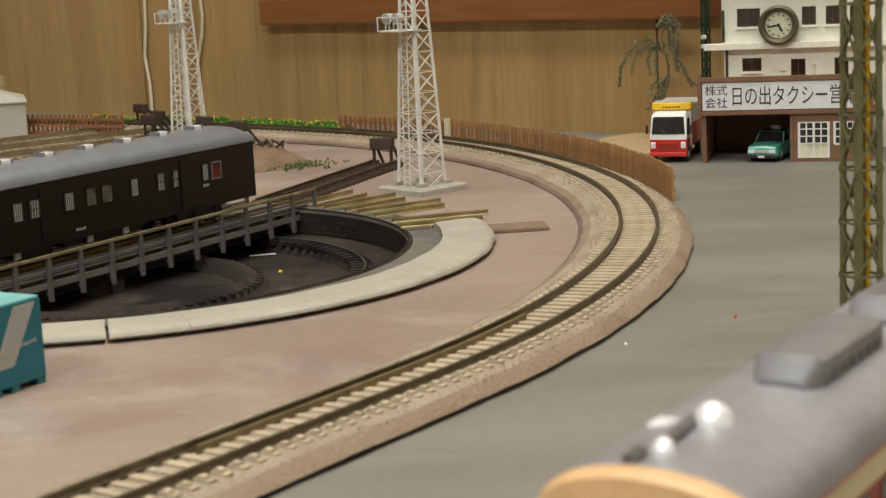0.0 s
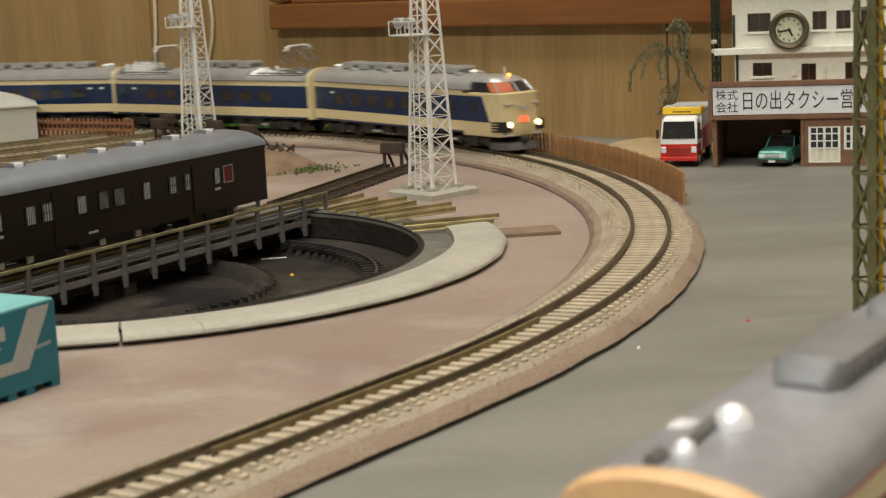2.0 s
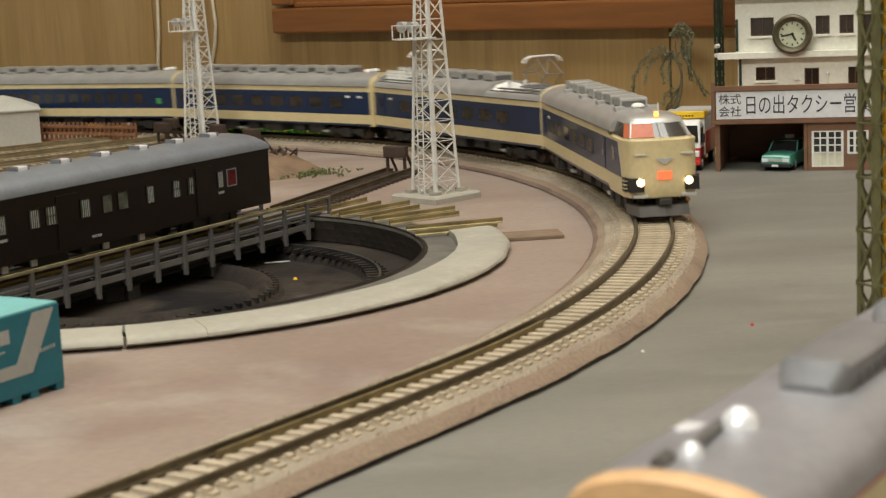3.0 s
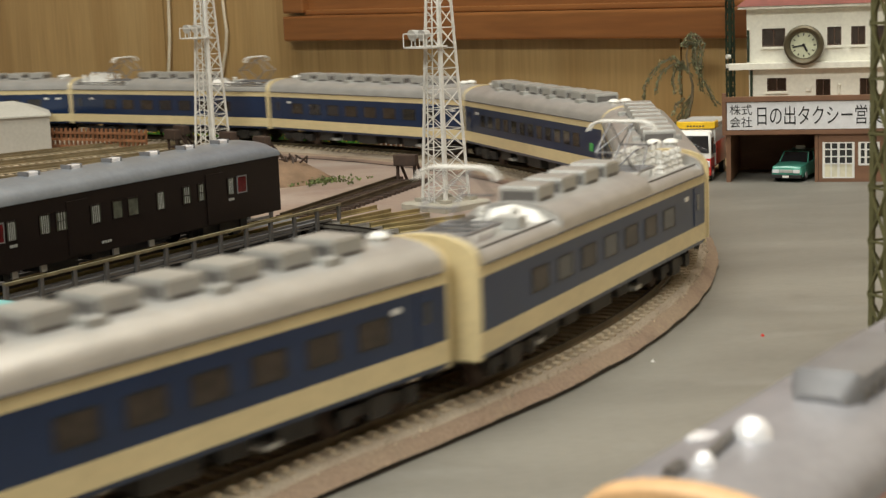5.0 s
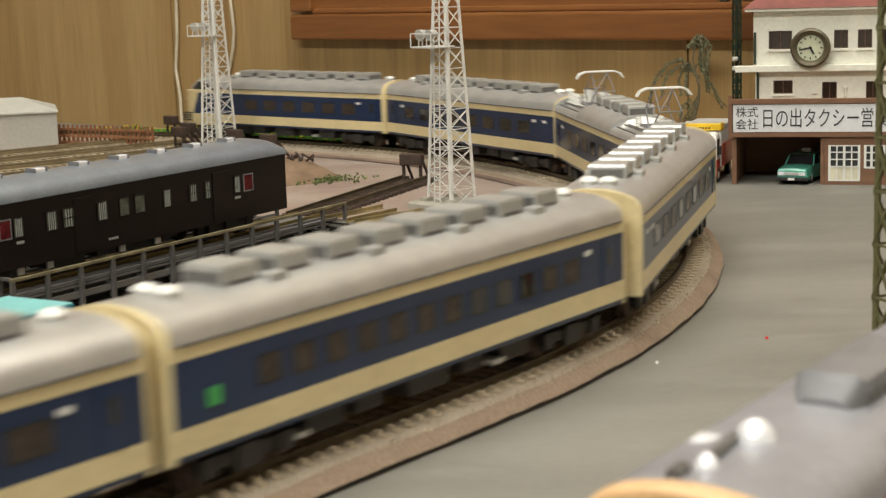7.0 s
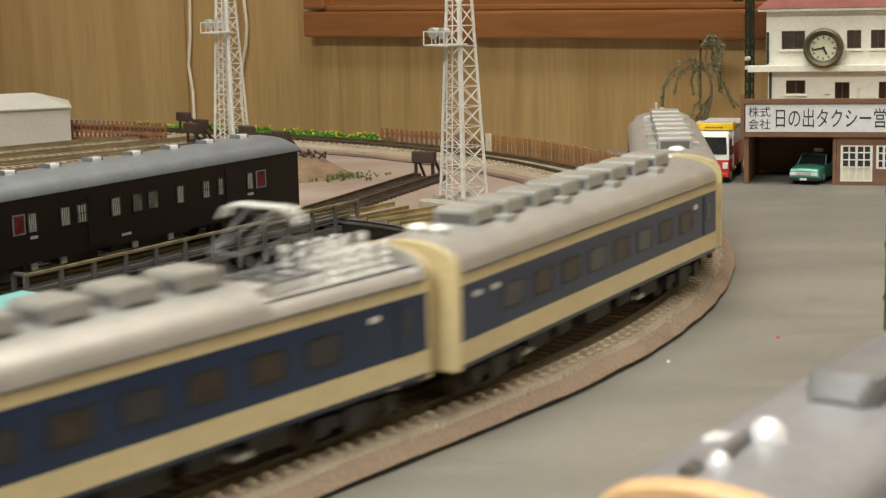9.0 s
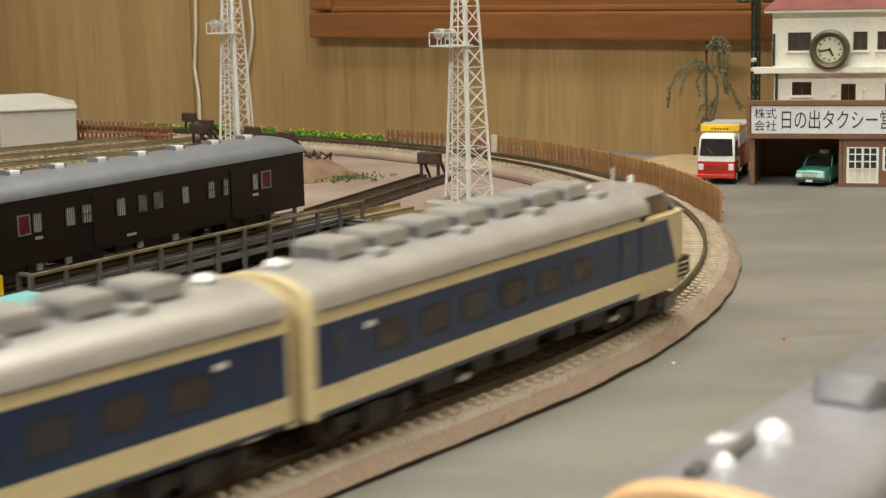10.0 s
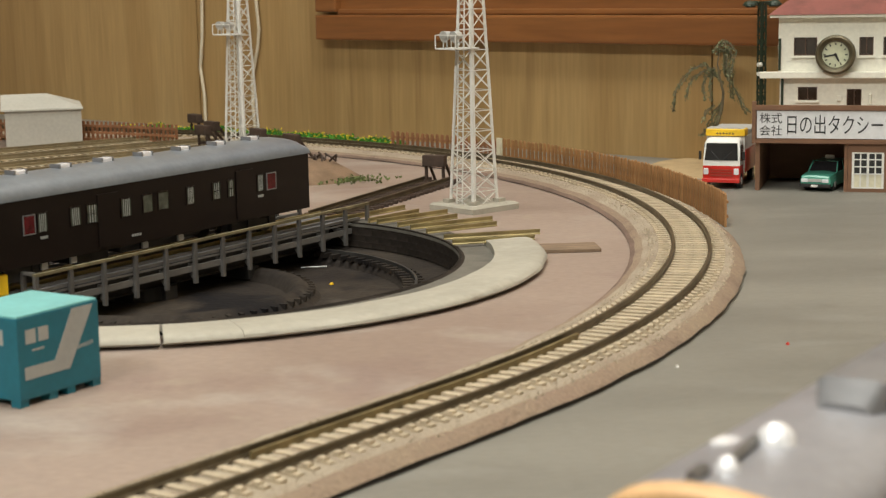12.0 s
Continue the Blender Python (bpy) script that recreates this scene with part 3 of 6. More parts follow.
def wheels_and_bogies(parent, x, z, bogie_mat, wheel_mat, r=0.0054, wb=0.0145):
    bg = new("bogie")
    bg.parent = parent
    bg.matrix_basis = Matrix.Translation((x, 0, z))
    for side in (-1, 1):
        bm = bmesh.new()
        box(bm, -0.017, 0.017, side * 0.0125 - 0.001, side * 0.0125 + 0.001, 0.0045, 0.0080, bev=0.0005)
        box(bm, -0.0045, 0.0045, side * 0.0135 - 0.0012, side * 0.0135 + 0.0012, 0.0028, 0.0090)
        for dx in (-wb, wb):
            box(bm, dx - 0.0025, dx + 0.0025, side * 0.0135 - 0.001, side * 0.0135 + 0.001, 0.0035, 0.0085)
        part("side_frame", bm, bogie_mat, bg)
        for dx in (-wb, wb):
            bm = bmesh.new()
            tube(bm, (dx, side * 0.0072, r), (dx, side * 0.0098, r), r, 16)
            tube(bm, (dx, side * 0.0068, r), (dx, side * 0.0074, r), r + 0.0008, 16)
            part("wheel", bm, wheel_mat, bg)
    bm = bmesh.new()
    for dx in (-wb, wb):
        tube(bm, (dx, -0.008, r), (dx, 0.008, r), 0.0012, 6)
    box(bm, -0.005, 0.005, -0.012, 0.012, 0.004, 0.009)
    part("bolster", bm, bogie_mat, bg)
    return bg


VL = 0.243
van = thing("mail_van", BM_ @ Matrix.Translation((0.1080 - VL / 2, 0, BZ)), "dark maroon-brown mail van with blue-grey roof on the turntable", "railway van")
bm = bmesh.new()
loft(bm, [[(x, -0.0173, 0.0090), (x, -0.0173, 0.0375), (x, 0.0173, 0.0375), (x, 0.0173, 0.0090)] for x in (-VL / 2, VL / 2)])
box(bm, -VL / 2 - 0.001, VL / 2 + 0.001, -0.0150, 0.0150, 0.0105, 0.0365)
part("body", bm, M["brown"], van)
bm = bmesh.new()


def van_roof(x, k):
    pts = [(x, -0.0178, 0.0370)]
    for i in range(0, 13):
        a = math.pi * i / 12
        pts.append((x, -0.0178 * math.cos(a), 0.0376 + 0.0080 * k * math.sin(a) ** 0.8))
    return pts + [(x, 0.0178, 0.0370)]


loft(bm, [van_roof(x, k) for x, k in ((-VL / 2 - 0.001, 0.55), (-VL / 2 + 0.003, 0.86), (-VL / 2 + 0.010, 1.0), (VL / 2 - 0.010, 1.0), (VL / 2 - 0.003, 0.86), (VL / 2 + 0.001, 0.55))])
part("roof", bm, M["bluegrey"], van, "blue-grey arched roof", smooth=True)
for i in range(9):
    x = -VL / 2 + 0.009 + i * (VL - 0.034) / 8
    bm = bmesh.new()
    box(bm, x - 0.0034, x + 0.0034, -0.0026, 0.0026, 0.0448, 0.0472, bev=0.0006)
    vt = part("ventilator", bm, M["chrome"], van, "bright metal ventilator")
    bm = bmesh.new()
    box(bm, x - 0.0038, x - 0.0030, -0.0030, 0.0030, 0.0448, 0.0474)
    box(bm, x + 0.0030, x + 0.0038, -0.0030, 0.0030, 0.0448, 0.0474)
    part("end_cap", bm, M["unitgrey"], vt)
CXV = 0.1080 - VL / 2


def van_window(xa, xb, za, zb, glass_mat, bars, side=-1):
    xa, xb, za, zb = xa - CXV, xb - CXV, za - BZ, zb - BZ
    y = side * 0.0173
    bm = bmesh.new()
    for a, b, c, d in ((xa - 0.0005, xb + 0.0005, za - 0.0005, za), (xa - 0.0005, xb + 0.0005, zb, zb + 0.0005), (xa - 0.0005, xa, za, zb), (xb, xb + 0.0005, za, zb)):
        box(bm, a, b, y - 0.0004, y + 0.0004, c, d)
    w = part("window", bm, M["unitgrey"] if glass_mat is M["redglass"] else M["brown"], van)
    bm = bmesh.new()
    box(bm, xa, xb, y - 0.00025, y + 0.0002, za, zb)
    part("pane", bm, glass_mat, w)
    if bars:
        zm = (za + zb) / 2
        for i in range(1, bars):
            x = xa + (xb - xa) * i / bars
            bm = bmesh.new()
            box(bm, x - 0.00015, x + 0.00015, y - 0.00045, y + 0.00045, za, zb)
            part("bar", bm, M["stripe"], w)
        if bars == 5:
            return
        bm = bmesh.new()
        box(bm, xa, xb, y - 0.0005, y + 0.0005, zm - 0.0002, zm + 0.0002)
        part("bar", bm, M["brown"], w)


for side in (-1, 1):
    ZA, ZB = 0.0280, 0.0356
    for xa, xb, g, bars in ((0.0738, 0.0804, M["redglass"], 0), (0.0662, 0.0706, M["paleglass"], 5), (0.0438, 0.0480, M["paleglass"], 3), (0.0326, 0.0379, M["paleglass"], 4),
                            (0.0141, 0.0191, M["paleglass"], 5), (-0.0053, 0.0011, M["paleglass"], 0), (-0.0154, -0.0096, M["paleglass"], 0), (-0.0295, -0.0236, M["paleglass"], 5),
                            (-0.0508, -0.0446, M["paleglass"], 4), (-0.0606, -0.0548, M["paleglass"], 5), (-0.0795, -0.0744, M["paleglass"], 5), (-0.0874, -0.0815, M["redglass"], 0)):
        van_window(xa, xb, ZA, ZB, g, bars, side)
    for xd in (0.0560, -0.0380):
        bm = bmesh.new()
        x = xd - CXV
        box(bm, x - 0.0065, x + 0.0065, side * 0.0173 - 0.0006, side * 0.0173 + 0.0006, 0.0105, 0.0340)
        part("sliding_door", bm, M["brown"], van)
    for xd in (0.0684, -0.0764):
        bm = bmesh.new()
        x = xd - CXV
        for i in range(4):
            box(bm, x - 0.0020 + i * 0.0011, x - 0.0012 + i * 0.0011, side * 0.0173 - 0.0003, side * 0.0173 + 0.0003, 0.0192, 0.0204)
        part("lettering_bars", bm, M["stripe"], van, "small pale lettering bars")
    bm = bmesh.new()
    for i in range(4):
        box(bm, -0.010 + i * 0.0016, -0.0090 + i * 0.0016, side * 0.0173 - 0.0003, side * 0.0173 + 0.0003, 0.0125, 0.0136)
    part("lettering_bars", bm, M["stripe"], van, "small pale lettering bars")
for x in (-VL / 2 + 0.042, VL / 2 - 0.042):
    wheels_and_bogies(van, x, 0, M["under"], M["under"])
for x, w, h in ((-0.030, 0.010, 0.006), (-0.006, 0.006, 0.005), (0.014, 0.012, 0.0055), (0.036, 0.006, 0.004)):
    bm = bmesh.new()
    box(bm, x - w, x + w, -0.012, 0.012, 0.0100 - h, 0.0100, bev=0.0006)
    part("underfloor_box", bm, M["under"], van)
for x in (-0.062, -0.045, 0.0, 0.024):
    bm = bmesh.new()
    box(bm, x - 0.0017, x + 0.0017, -0.0160, -0.0148, 0.0058, 0.0092)
    part("step", bm, M["acunit"], van, "pale grey step")

# ---- stub track with buffer stop, other sidings ----
e0 = Vector((-0.0655, 0.8925, 0))
e1 = Vector((-0.0015, 1.044, 0))
SD = math.atan2(e1.y - e0.y, e1.x - e0.x)
SU = (e1 - e0).normalized()
straight_track("siding_track", e0[:2], e1[:2], 0.0052, 0.0064, "dark siding track leading off the turntable", M["rust"])


def buffer_stop(p, ang, label):
    b = thing("buffer_stop", Matrix.Translation(p) @ Matrix.Rotation(ang, 4, "Z"), label, "buffer stop", "buffer stops at the siding ends")
    bm = bmesh.new()
    box(bm, -0.004, 0.002, -0.0075, 0.0075, 0.0110, 0.0182, bev=0.0006)
    part("beam", bm, M["rust"], b)
    for y in (-0.0058, 0.0058):
        bm = bmesh.new()
        tube(bm, (-0.001, y, 0.0), (-0.001, y, 0.0120), 0.0011)
        part("upright", bm, M["rust"], b)
        bm = bmesh.new()
        tube(bm, (0.013, y, 0.0005), (0.001, y, 0.0150), 0.0010)
        part("strut", bm, M["rust"], b)
    bm = bmesh.new()
    box(bm, -0.006, 0.016, -0.012, -0.0095, 0, 0.002)
    box(bm, -0.006, 0.016, 0.0095, 0.012, 0, 0.002)
    box(bm, -0.003, 0.000, -0.012, 0.012, 0.0003, 0.0022)
    part("sill", bm, M["rust"], b)
    return b


bs = buffer_stop(e1 - SU * 0.006 + Vector((0, 0, 0.001)), SD, "rusty brown timber and rail buffer stop")
YD = radians(38.5)
YU = Vector((math.cos(YD), math.sin(YD), 0))
ends = []
for px, py, ln in ((-0.336, 1.248, 0.155), (-0.322, 1.196, 0.180), (-0.308, 1.144, 0.205), (-0.294, 1.092, 0.21)):
    p = Vector((px, py, 0))
    a, b = p - YU * 0.45, p + YU * ln
    ends.append(b)
    straight_track("yard_track", a[:2], b[:2], 0.0072, 0.0064, "straight yard siding track on tan ballast", M["sleeper"], M["bed"])
for p in [Vector(q) for q in ((-0.2015, 1.357, 0.0012), (-0.1800, 1.250, 0.0012), (-0.1775, 1.283, 0.0012), (-0.1340, 1.214, 0.0012), (-0.1050, 1.166, 0.0012))]:
    copy_thing(bs, Matrix.Translation(p + Vector((0, 0, 0.003))) @ Matrix.Rotation(YD, 4, "Z"))

# mound of earth with weeds beside the siding end
mound = thing("earth_mound", Matrix.Translation((-0.088, 1.082, 0.0008)), "low mound of brown earth with scrubby grass", "mound", kind="structure")
bm = bmesh.new()
rings = []
for i in range(8):
    r = 1 - i / 8
    rings.append([((0.034 * r) * math.cos(a) * (1 + 0.15 * noise.noise((math.cos(a) * 2, math.sin(a) * 2, 0))), (0.042 * r) * math.sin(a),
                   0.013 * (1 - r ** 2) * (1 + 0.5 * noise.noise((3 * r * math.cos(a), 3 * r * math.sin(a), 1)))) for a in [k * math.tau / 28 for k in range(28)]])
loft(bm, rings)
part("earth", bm, M["dirt"], mound, smooth=True)
random.seed(11)


def clumps(bm, n, place, size, mi=0):
    for _ in range(n):
        p = Vector(place())
        for _k in range(3):
            d = Vector((random.uniform(-1, 1), random.uniform(-1, 1), random.uniform(0.3, 1.2))).normalized() * size * random.uniform(0.5, 1.2)
            w = d.cross(Vector((random.uniform(-1, 1), random.uniform(-1, 1), 0.2))).normalized() * size * 0.35
            vs = [bm.verts.new(p + w), bm.verts.new(p - w), bm.verts.new(p + d - w * 0.5), bm.verts.new(p + d + w * 0.5)]
            f = bm.faces.new(vs)
            f.material_index = mi


bm = bmesh.new()
clumps(bm, 260, lambda: (random.gauss(0.022, 0.012), random.gauss(-0.022, 0.009), 0.001), 0.0022)
tagged(part("weeds", bm, M["weed"], mound), kind="stuff")
bm = bmesh.new()
for i in range(16):
    x, y = random.gauss(0.0, 0.009), random.gauss(0.002, 0.006)
    tube(bm, (x, y, 0.0105), (x + random.uniform(-.008, .008), y + random.uniform(-.006, .006), 0.0135 + random.uniform(-.002, .002)), 0.0007, 5)
part("scrap_timbers", bm, M["rust"], mound)

# plank lying on the floor
bm = bmesh.new()
box(bm, -0.0142, 0.0142, -0.0095, 0.0095, 0, 0.0017, bev=0.0003)
tagged(part("plank", bm, M["plank"], at=Matrix.Translation((0.0600, 0.776, 0.0009)) @ Matrix.Rotation(radians(4), 4, "Z")), "grey-brown weathered plank lying on the floor", "plank")


# ---- lattice towers with floodlights ----
def lattice(parent, half0, half1, h, levels, leg, brace, material, name="brace"):
    def c(k, z):
        s = half0 + (half1 - half0) * z / h
        return Vector((s * (1, -1, -1, 1)[k], s * (1, 1, -1, -1)[k], z))
    for k in range(4):
        bm = bmesh.new()
        a, b = c(k, 0), c(k, h)
        u = Vector((-a.x, 0, 0)).normalized() * leg
        v = Vector((0, -a.y, 0)).normalized() * leg
        t = leg * 0.35
        loft(bm, [[p, p + u, p + u + v.normalized() * t, p + u.normalized() * t + v.normalized() * t, p + u.normalized() * t + v, p + v] for p in (a, b)])
        part("leg", bm, material, parent)
    for k in range(4):
        for i in range(levels):
            z0, z1 = h * i / levels, h * (i + 1) / levels
            for p, q in ((c(k, z0), c((k + 1) % 4, z1)), (c((k + 1) % 4, z0), c(k, z1)), (c(k, z1), c((k + 1) % 4, z1))):
                bm = bmesh.new()
                tube(bm, p, q, brace, 4)
                part(name, bm, material, parent)
    return c


def floodlight_tower():
    t = thing("floodlight_tower", Matrix.Identity(4), "white lattice floodlight tower on cream base", "lattice tower", "floodlight towers")
    bm = bmesh.new()
    loft(bm, [[(s * a, s * b, z) for a, b in ((1, 1), (-1, 1), (-1, -1), (1, -1))] for s, z in ((0.0178, 0), (0.0178, 0.0030), (0.0166, 0.0042))])
    part("base", bm, M["concrete"], t, "cream base slab")
    c = lattice(t, 0.0100, 0.0025, 0.19, 17, 0.0018, 0.00030, M["towerwhite"])
    for k in range(4):
        bm = bmesh.new()
        p = c(k, 0)
        box(bm, p.x - 0.0025, p.x + 0.0025, p.y - 0.0025, p.y + 0.0025, 0.004, 0.0062)
        part("foot", bm, M["concrete"], t)
    # ladder on one face
    bm = bmesh.new()
    for sgn in (-1, 1):
        tube(bm, (-0.0112, sgn * 0.0022, 0.004), (-0.0045, sgn * 0.0022, 0.19), 0.0004, 4)
    for i in range(52):
        z = 0.006 + i * 0.0035
        x = -0.0112 + (z - 0.004) / 0.186 * 0.0067
        tube(bm, (x, -0.0022, z), (x, 0.0022, z), 0.0003, 4)
    part("ladder", bm, M["towerwhite"], t)
    pl = new("platform")
    pl.parent = t
    bm = bmesh.new()
    z = 0.0905
    box(bm, -0.020, -0.002, -0.008, 0.008, z - 0.0004, z + 0.0004)
    part("floor_plate", bm, M["towerwhite"], pl)
    for y in (-0.008, 0.008):
        bm = bmesh.new()
        for x in (-0.020, -0.014, -0.008):
            tube(bm, (x, y, z), (x, y, z + 0.0075), 0.00035, 4)
        tube(bm, (-0.020, y, z + 0.0075), (-0.004, y, z + 0.0075), 0.00035, 4)
        part("railing", bm, M["towerwhite"], pl)
    bm = bmesh.new()
    tube(bm, (-0.020, -0.008, z + 0.0075), (-0.020, 0.008, z + 0.0075), 0.00035, 4)
    part("railing", bm, M["towerwhite"], pl)
    for y in (-0.004, 0.004):
        bm = bmesh.new()
        tube(bm, (-0.0175, y, z + 0.0065), (-0.0125, y, z + 0.0075), 0.0033, 12, 0.0020)
        tube(bm, (-0.015, y, z), (-0.015, y, z + 0.004), 0.0005, 5)
        part("floodlight", bm, M["acunit"], pl, "small grey floodlight")
    return t


tw = floodlight_tower()
tw.matrix_world = Matrix.Translation((0.0180, 0.9200, 0.0008)) @ Matrix.Rotation(radians(43), 4, "Z")
copy_thing(tw, Matrix.Translation((-0.1480, 1.228, 0.0008)) @ Matrix.Rotation(radians(58), 4, "Z"))

# catenary masts
mb = thing("catenary_mast", Matrix.Translation((0.1595, 0.545, 0)) @ Matrix.Rotation(radians(20), 4, "Z"), "olive painted lattice catenary mast", "lattice mast", "catenary masts")
lattice(mb, 0.0052, 0.0045, 0.20, 11, 0.0022, 0.00055, M["olive"])
bm = bmesh.new()
box(bm, -0.009, 0.009, -0.009, 0.009, 0, 0.003, bev=0.0006)
part("footing", bm, M["concrete"], mb)
bm = bmesh.new()
tube(bm, (-0.001, 0.0, 0.003), (-0.001, 0.0, 0.2), 0.0012, 8)
part("red_conduit", bm, M["maroon"], mb, "dull red conduit")
bm = bmesh.new()
tube(bm, (0.0018, -0.001, 0.003), (0.0018, -0.001, 0.2), 0.0009, 8)
part("yellow_conduit", bm, M["yellow"], mb, "yellow conduit")
ma = thing("lattice_pole", Matrix.Translation((0.2105, 1.082, 0)) @ Matrix.Rotation(radians(25), 4, "Z"), "dark green lattice lamp pole behind the garage", "lattice mast")
lattice(ma, 0.0023, 0.0022, 0.1105, 15, 0.0013, 0.0003, M["darkgreen"])
for sx in (-1, 1):
    bm = bmesh.new()
    tube(bm, (0, 0, 0.1098), (sx * 0.009, 0, 0.1105), 0.0008)
    dome(bm, (sx * 0.0095, 0, 0.1080), 0.0050, 0.0034)
    tube(bm, (sx * 0.0095, 0, 0.1070), (sx * 0.0095, 0, 0.1081), 0.0034, 12)
    part("lamp_head", bm, M["darkgreen"], ma)
for z in (0.064, 0.070):
    bm = bmesh.new()
    tube(bm, (-0.0058, -0.0040, z), (-0.0030, -0.0040, z), 0.0014, 8)
    part("insulator", bm, M["white"], ma, "white insulator")


# ---- fences, flowers and other scenery along the wall ----
def fence_on_curve(name, s0, s1, off, z, label, step, h, material, group):
    f = thing(name, Matrix.Identity(4), label, "fence", group)
    bm = bmesh.new()
    loft(bm, [[(x, y, zz) for x, y, zz in ((-0.0011, -0.0006, 0), (0.0011, -0.0006, 0), (0.0011, 0.0006, 0), (-0.0011, 0.0006, 0))],
              [(x, y, h - 0.001) for x, y in ((-0.0011, -0.0006), (0.0011, -0.0006), (0.0011, 0.0006), (-0.0011, 0.0006))],
              [(x, y, h) for x, y in ((-0.0005, -0.0003), (0.0005, -0.0003), (0.0005, 0.0003), (-0.0005, 0.0003))]])
    me = mesh_of("slat", bm, material)
    random.seed(5)
    for s in along(s0, s1, step):
        p, hd, n = track(s, off)
        again("slat", me, f, Matrix.Translation(p + Vector((0, 0, z + random.uniform(-.0003, .0003)))) @ Matrix.Rotation(math.atan2(hd.y, hd.x) + random.uniform(-.06, .06), 4, "Z") @ Matrix.Rotation(random.uniform(-.03, .03), 4, "Y"))
    for zz in (0.3, 0.72):
        bm = bmesh.new()
        sweep(bm, s0, s1, 0.012, [(off + 0.0006, z + h * zz - 0.0007), (off + 0.0006, z + h * zz + 0.0007), (off + 0.0016, z + h * zz + 0.0007), (off + 0.0016, z + h * zz - 0.0007)])
        part("rail_bar", bm, material, f)
    return f


fence_on_curve("picket_fence", 0.125, 0.437, 0.0275, 0.0, "ochre wooden picket fence along the curve", 0.0046, 0.0178, M["fence"], "fences along the line")
fence_on_curve("picket_fence", 0.005, 0.112, 0.0300, 0.0, "red-brown wooden picket fence along the curve", 0.0052, 0.0155, M["fencered"], "fences along the line")
p, hd, n = track(0.118, 0.029)
bm = bmesh.new()
box(bm, -0.0022, 0.0022, -0.0010, 0.0010, 0, 0.0175)
tagged(part("marker_post", bm, M["tread"], at=Matrix.Translation(p) @ Matrix.Rotation(math.atan2(hd.y, hd.x), 4, "Z")), "short cream marker post at a fence gap", "post")

lf = thing("lattice_fence", Matrix.Identity(4), "red-brown lattice fence in front of the line", "fence")
bm = bmesh.new()
box(bm, -0.0010, 0.0010, -0.0006, 0.0006, 0, 0.0185)
lm = mesh_of("slat", bm, M["fencered"])
for s in along(-0.440, -0.165, 0.0050):
    p, hd, n = track(s, -0.040)
    again("slat", lm, lf, Matrix.Translation(p) @ Matrix.Rotation(math.atan2(hd.y, hd.x), 4, "Z"))
for z in (0.004, 0.0095, 0.015):
    bm = bmesh.new()
    sweep(bm, -0.441, -0.164, 0.012, [(-0.0418, z - 0.001), (-0.0418, z + 0.001), (-0.0408, z + 0.001), (-0.0408, z - 0.001)])
    part("rail_bar", bm, M["fencered"], lf)
bm = bmesh.new()
box(bm, -0.6, 0.05, -0.012, 0.08, 0.0004, 0.0012)
tagged(part("pavement", bm, M["sand"], at=Matrix.Translation((-0.270, 1.385, 0.0006)) @ Matrix.Rotation(radians(-12), 4, "Z")), "pale sandy strip before the lattice fence", "pavement", kind="structure")

random.seed(21)
bed = thing("flower_bed", Matrix.Identity(4), "low strip of green foliage with yellow flowers", "flower bed", kind="structure")


def bed_place(z0, z1):
    def f():
        s = random.uniform(-0.30, 0.0)
        p = track(s, random.uniform(0.030, 0.050))[0]
        return (p.x, p.y, random.uniform(z0, z1) * (0.7 + 0.5 * noise.noise((s * 60, 0, 0))))
    return f


bm = bmesh.new()
clumps(bm, 4200, bed_place(0.0005, 0.0085), 0.0024)
tagged(part("foliage", bm, M["grass"], bed), kind="stuff")
bm = bmesh.new()
clumps(bm, 380, bed_place(0.006, 0.0110), 0.0015)
tagged(part("flowers", bm, M["flower"], bed), kind="stuff")

# sandy patch and willow
bm = bmesh.new()
R1 = [[(0.055 * math.cos(k * math.tau / 40) * sc, 0.062 * math.sin(k * math.tau / 40) * sc, z) for k in range(40)] for sc, z in ((1, 0.0), (0.97, 0.0012))]
loft(bm, R1)
tagged(part("sandy_patch", bm, M["sand"], at=Matrix.Translation((0.193, 1.098, 0))), "round tan sandy patch on the board", "ground patch", kind="structure")

tree = thing("willow_tree", Matrix.Translation((0.1835, 1.096, 0.001)), "thin drooping willow tree with sparse grey-green foliage", "tree")
random.seed(8)
# stem and limbs as lines across and upward, in millimetres
STEM_LINE = ((-3, 0), (-2, 20), (1, 30), (4, 41), (4.5, 50), (2, 60), (0.5, 69), (2, 78))
BOUGHS = (((4, 56), (-2, 64), (-8, 68), (-17, 65), (-23, 59), (-27, 51), (-29, 38)),
         ((1, 62), (-3, 66), (-10, 64), (-16, 60), (-20, 53), (-20.5, 47)),
         ((1, 61), (-6, 63), (-9.5, 55), (-7.5, 45)),
         ((-4, 64), (-4.5, 54), (-3, 44)),
         ((7, 62), (10, 56), (14, 49), (17, 41), (21, 37)),
         ((9, 66), (11, 55), (12.5, 45)),
         ((0.5, 76), (3, 84), (7.5, 83.5), (9.5, 76), (8, 66), (6.5, 58)),
         ((2, 78), (6, 78), (6.5, 69), (8, 60)),
         ((4, 43), (0, 37), (-4.5, 31), (-7, 26), (-10, 21)),
         ((3, 40), (1, 33), (-2, 27), (-5.5, 23)),
         ((-2, 41), (-7, 37), (-9, 31)))
bm = bmesh.new()
tp = [Vector((x / 1000, 0, z / 1000)) for x, z in STEM_LINE]
for k, (a, b) in enumerate(zip(tp, tp[1:])):
    tube(bm, a, b, 0.0015 - 0.00015 * k, 7, 0.00135 - 0.00015 * k)
limbs = []
